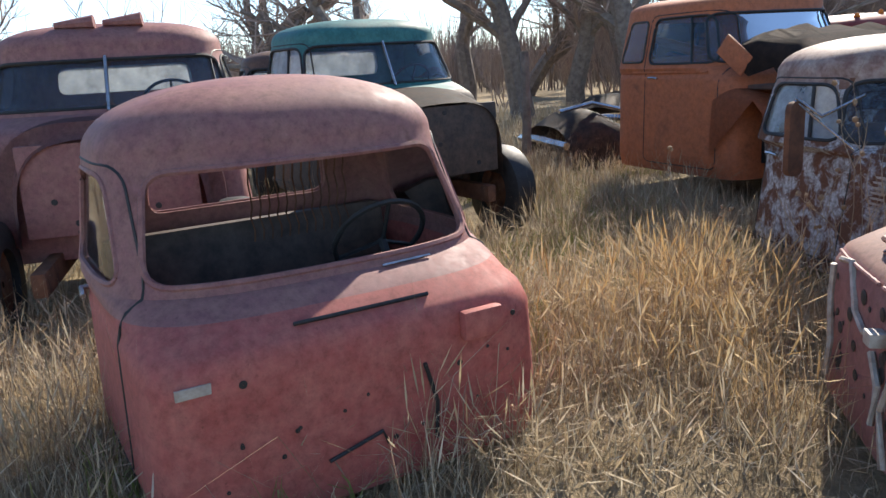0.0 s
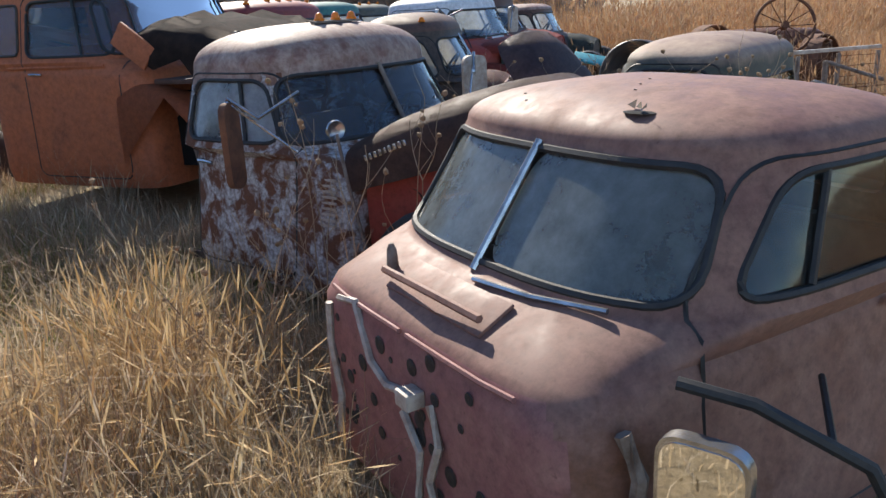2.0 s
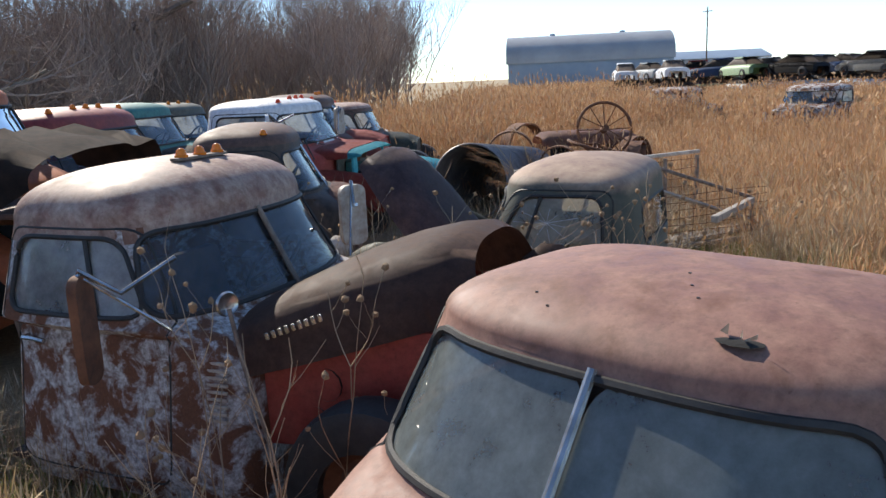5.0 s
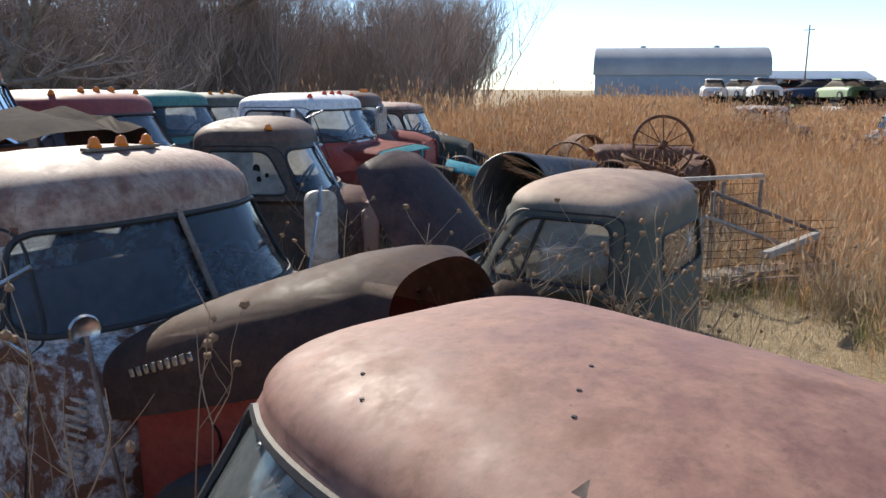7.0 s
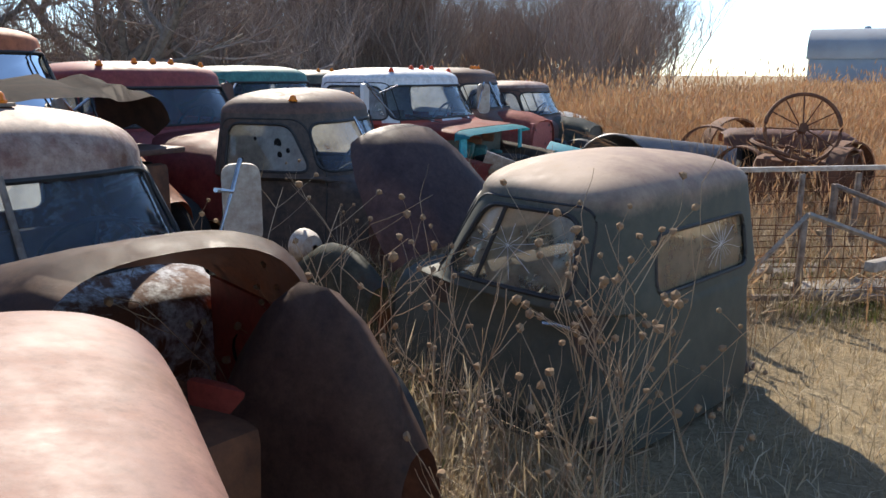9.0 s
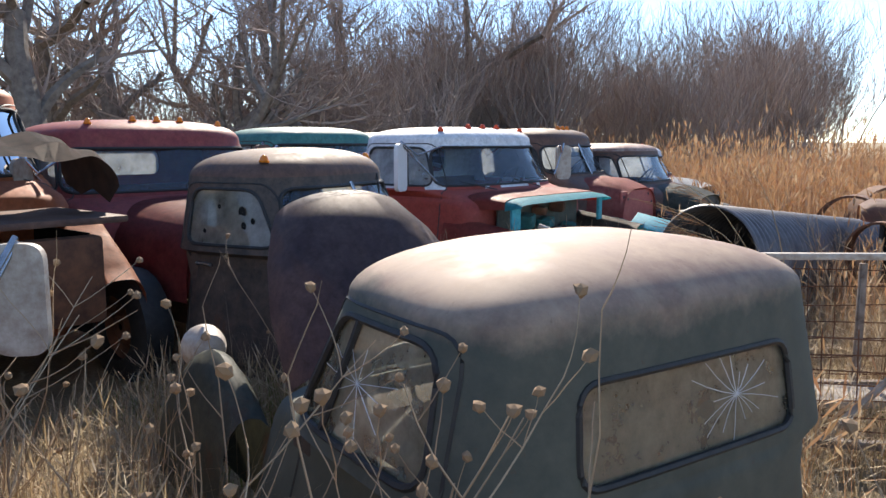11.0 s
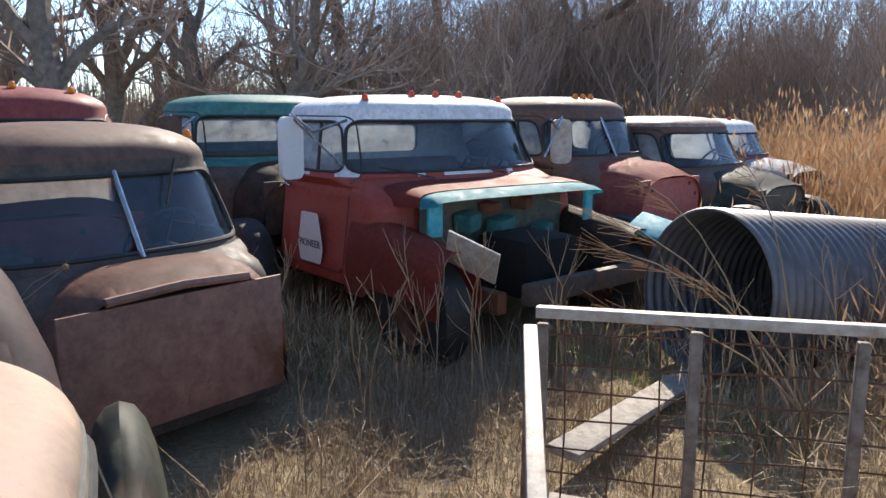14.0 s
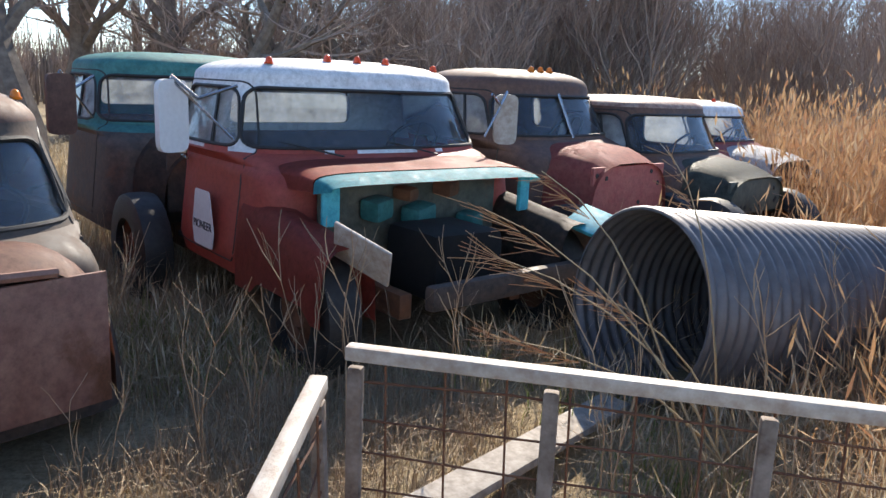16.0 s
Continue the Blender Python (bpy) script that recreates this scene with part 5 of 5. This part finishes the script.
blades("near_reeds", scatter(2000, 6.0, 22, -4, 13, test=field_ok), M_REED, "tall golden-brown dry grass", 30, 0.6, 0.16, 0.0024, 0.45, seed=6, plume=0.008)
blades("tall_reeds", scatter(1500, 12.5, 25, 8.5, 17), M_REED, "stand of tall reddish reeds behind the pipe", 20, 1.15, 0.2, 0.004, 0.3, seed=15, plume=0.014)
blades("low_brush", scatter(520, 6.3, 8.3, 4.3, 7.0, test=lambda x, y: is_free(x, y) and clear_of_way(x, y, 0.8)), M_WEED, "low grey-brown brush in front of the trucks", 26, 0.26, 0.1, 0.0016, 0.9, seed=16)
far_ok = lambda x, y: y < 0.6 * x + 6
blades("field_reeds", scatter(5200, 20, 62, -14, 36, test=far_ok), M_REED, "field of reddish golden dry grass", 14, 0.75, 0.3, 0.01, 0.3, seed=7, plume=0.03)
blades("far_field", scatter(4200, 55, 130, -50, 70, size=(0.8, 1.1), test=far_ok), M_REED, "far golden grass field", 9, 0.8, 0.8, 0.03, 0.3, seed=8, plume=0.06)
blades("back_grass", scatter(1500, -14, 12, 10, 19), M_GRASS, "pale dry grass under the trees", 16, 0.4, 0.25, 0.006, 0.5, seed=9)


def weed(m, h, seed, heads=True, label="dead weed with round seed heads"):
    g = random.Random(seed)
    r = thing("dead_weed", m, label, "weed", "dead weeds")
    bm, tips = bmesh.new(), []
    def grow(p, d, ln, rad, depth):
        pts = [p]
        for k in range(4):
            d = (d + Vector((g.gauss(0, 0.12), g.gauss(0, 0.12), 0.05))).normalized()
            pts.append(pts[-1] + d * ln / 4)
        tube_bm(pts, rad, 4, bm=bm, taper=rad * 0.55)
        if depth:
            for k in range(g.randint(2, 4)):
                q0 = pts[g.randint(1, 4)]
                dd = (d + Vector((g.gauss(0, 0.6), g.gauss(0, 0.6), g.uniform(0, 0.4)))).normalized()
                grow(q0, dd, ln * g.uniform(0.35, 0.6), rad * 0.6, depth - 1)
        else:
            tips.append(pts[-1])
    for k in range(g.randint(2, 3)):
        grow(Vector((g.gauss(0, 0.04), g.gauss(0, 0.04), 0)), Vector((g.gauss(0, 0.18), g.gauss(0, 0.18), 1)).normalized(), h * g.uniform(0.6, 0.8), 0.0045, 2)
    part("stem", bm, M_WEED, r)
    if heads:
        for p in tips[:16]:
            b2 = bmesh.new()
            bmesh.ops.create_icosphere(b2, subdivisions=1, radius=g.uniform(0.009, 0.017))
            for v in b2.verts:
                v.co *= g.uniform(0.75, 1.25)
            bmesh.ops.translate(b2, vec=p, verts=b2.verts)
            part("seed_head", b2, M_HEAD, r, smooth=False)
    return r


weeds = [weed(pose(2.35, 3.3, 0), 1.1, 1), weed(pose(4.35, 3.0, 0), 1.05, 2), weed(pose(4.75, 2.55, 0), 1.1, 3), weed(pose(3.4, 4.0, 0), 1.0, 4, False, "dead branching weed among the grass")]
for i, (x, y, s) in enumerate(((4.6, 3.3, 0.9), (4.2, 3.7, 1.0), (4.85, 2.9, 1.05), (2.05, 3.2, 0.8), (4.0, 4.3, 0.9), (5.0, 2.3, 0.9), (3.9, 3.4, 1.0), (4.5, 4.6, 0.8), (8.4, 5.6, 1.0), (9.0, 5.4, 1.1), (8.1, 6.5, 1.0), (7.2, 6.3, 0.8), (6.7, 5.6, 0.7), (5.4, 5.4, 0.9), (9.9, 6.2, 1.0), (4.35, 2.7, 1.1), (4.6, 2.4, 0.95), (4.1, 3.1, 1.0), (4.7, 2.75, 1.15), (4.3, 3.5, 1.05), (4.95, 2.65, 1.0), (3.75, 3.1, 0.9), (4.15, 2.5, 0.85), (2.2, 2.95, 1.05), (2.6, 3.0, 0.95), (7.35, 6.7, 1.0), (7.6, 6.4, 1.05), (7.0, 6.1, 0.9), (6.5, 6.7, 0.95), (1.75, 3.0, 0.85), (9.4, 5.0, 0.9), (8.7, 4.7, 0.8))):
    w = copy_thing(weeds[3 if x > 6 else i % 4], pose(x, y, 0, 0, 0, 67 * i) @ Matrix.Scale(s, 4))
    w.scale = (s, s, s)
for i, (x, y, lx, ly, h) in enumerate(((8.8, 5.65, -0.5, 0.5, 1.25), (8.95, 5.55, -0.9, 0.35, 0.95), (8.9, 5.6, -0.15, 0.35, 1.35), (9.05, 5.7, -0.6, 0.2, 0.8), (8.85, 5.5, -0.8, 0.6, 1.1), (9.0, 5.6, -1.0, 0.1, 0.7))):
    st = thing("reed_stalk", pose(x, y, 0), "bent pale reed stalk with a feathery top", "reed", "bent reeds")
    pts = [(lx * (k / 6) ** 1.5, ly * (k / 6) ** 1.5, h * math.sin(k / 6 * 1.35)) for k in range(7)]
    part("stem", tube_bm(pts, 0.006, 5, taper=0.002), M_GRASS, st)
    bm = bmesh.new()
    for k in range(26):
        p = Vector(pts[4]).lerp(Vector(pts[6]), rng.uniform(0.2, 1))
        tube_bm([p, p + Vector((lx * 0.15 + rng.gauss(0, 0.04), ly * 0.15 + rng.gauss(0, 0.04), rng.gauss(0.02, 0.03)))], 0.0014, 3, bm=bm)
    part("plume", bm, M_REED, st)


# ---- trees ----
def tree_mesh(seed, h, trunk_r, spread, depth, kids, thin=0.006, up=0.15, stems=1, limit=26000):
    """Trunk and limbs, and the twigs that end them, of one bare tree: two sets of verts and faces."""
    g = random.Random(seed)
    sets = {0: ([], []), 1: ([], [])}
    def seg(pts, r0, r1, sides, which):
        vs, fs = sets[which]
        n0 = len(vs)
        for i, p in enumerate(pts):
            d = (pts[min(i + 1, len(pts) - 1)] - pts[max(i - 1, 0)]).normalized()
            u = d.cross(Vector((0.3, 0.9, 0.2))).normalized()
            v = d.cross(u)
            rr = r0 + (r1 - r0) * i / (len(pts) - 1)
            for k in range(sides):
                a = 2 * math.pi * k / sides
                vs.append(tuple(p + rr * (math.cos(a) * u + math.sin(a) * v)))
        for i in range(len(pts) - 1):
            for k in range(sides):
                a, b = n0 + i * sides + k, n0 + i * sides + (k + 1) % sides
                fs.append((a, b, b + sides, a + sides))
    def grow(p, d, ln, r, lev):
        m = 6 if lev < 2 else 4
        pts = [p]
        for k in range(m):
            d = (d + Vector((g.gauss(0, 0.16), g.gauss(0, 0.16), g.gauss(up * 0.5, 0.1)))).normalized()
            pts.append(pts[-1] + d * ln / m)
        r1 = max(r * 0.55, thin * 0.6)
        seg(pts, r, r1, 8 if lev == 0 else 5 if lev < 2 else 3, 0 if lev < 2 else 1)
        if lev >= depth or len(sets[1][1]) > limit:
            return
        for k in range(kids[lev]):
            i = g.randint(1 if lev else 2, m)
            q0 = pts[i]
            dd = (d * 0.55 + Vector((g.gauss(0, spread), g.gauss(0, spread), g.gauss(up, spread * 0.6)))).normalized()
            grow(q0, dd, ln * g.uniform(0.45, 0.8), max(r1 * g.uniform(0.55, 0.9), thin), lev + 1)
    for s in range(stems):
        b = Vector((g.gauss(0, 0.35), g.gauss(0, 0.35), -0.05)) if stems > 1 else Vector((0, 0, -0.1))
        grow(b, Vector((g.gauss(0, 0.16), g.gauss(0, 0.16), 1)).normalized(), h * g.uniform(0.4, 0.6) if stems > 1 else h * 0.42, trunk_r * g.uniform(0.7, 1.1), 0)
    return sets


def tree(m, label, *a, name="tree", cat="tree", group="bare trees", **k):
    s = tree_mesh(*a, **k)
    r = thing(name, m, label, cat, group)
    part("trunk", (s[0][0], [], s[0][1]), M_TWIG if cat == "bush" else M_BARK, r)
    tw = part("crown", (s[1][0], [], s[1][1]), M_TWIG, r, smooth=False)
    if cat == "bush":
        for o in r.children:
            tagged(o, kind="stuff")
    return r


big = [tree(pose(3.7, 15.5, 0, 0, 0, 20), "bare cottonwood with heavy spreading limbs", 21, 9, 0.3, 0.62, 4, (6, 5, 5, 4), thin=0.008),
       tree(pose(8.6, 19, 0, 0, 0, 100), "bare forked cottonwood with twisting limbs", 22, 9, 0.26, 0.65, 4, (6, 5, 5, 4), thin=0.008),
       tree(pose(6.2, 20, 0, 0, 0, 200), "leaning bare tree with a dark trunk", 25, 8, 0.24, 0.6, 4, (5, 5, 5, 4), thin=0.008)]
for i, (x, y, s, tz) in enumerate(((1.4, 17, 1.0, 50), (-1.5, 13.5, 0.9, 140), (10.8, 20.5, 1.0, 250), (5.0, 24, 1.1, 10), (12, 25, 1.2, 90), (-5, 18, 1.1, 200), (0, 24, 1.0, 300), (8, 28, 1.2, 130), (-8, 13, 1, 30), (3.0, 21, 1.0, 170), (6.4, 16.5, 0.8, 300), (9.8, 23.5, 1.1, 45), (13.8, 22, 1.0, 160), (-2.5, 20, 1.1, 80), (2, 28, 1.2, 260))):
    w = copy_thing(big[i % 3], pose(x, y, 0, 0, 0, tz))
    w.scale = (s, s, s)
bush = [tree(pose(14.5 + i, 20 + i, 0), "dense leafless thicket of thin grey stems", 31 + i, 6.0, 0.045, 0.42, 3, (6, 5, 4), thin=0.006, up=0.25, stems=7, limit=12000, name="thicket", cat="bush", group="leafless thickets") for i in range(3)]
g = random.Random(5)
spots = []
for i in range(46):
    t = i / 45
    a = radians(40 + 30 * t + g.uniform(-1, 1))
    d = (30 - 7 * t) * g.uniform(0.9, 1.35)
    spots.append((1.0 + d * math.cos(a), 1.0 + d * math.sin(a), g.uniform(0.7, 1.15)))
for i in range(24):
    spots.append((g.uniform(-14, 12), g.uniform(22, 34), g.uniform(0.3, 0.55)))
for i in range(16):
    a, d = radians(g.uniform(56, 84)), g.uniform(19, 26)
    spots.append((1.5 + d * math.cos(a), 1.0 + d * math.sin(a), g.uniform(0.55, 0.85)))
for i in range(16):
    a = radians(g.uniform(38.5, 52))
    d = g.uniform(34, 60)
    spots.append((d * math.cos(a), d * math.sin(a), g.uniform(0.9, 1.4)))
for i, (x, y, s) in enumerate(spots):
    w = copy_thing(bush[i % 3], pose(x, y, 0, 0, 0, g.uniform(0, 360)))
    w.scale = (s, s, s * g.uniform(0.85, 1.1))
M_FARWOOD = plant("far_wood", [(0.12, 0.095, 0.08), (0.2, 0.165, 0.14), (0.27, 0.22, 0.18)], 0.95, 0.0)
blades("far_scrub", scatter(900, -60, 40, 32, 75, size=(0.7, 1.3), test=lambda x, y: y > 0.75 * x + 8), M_FARWOOD, "brown leafless scrub far behind the trees", 30, 3.2, 0.9, 0.03, 0.25, category="scrub", seed=12)
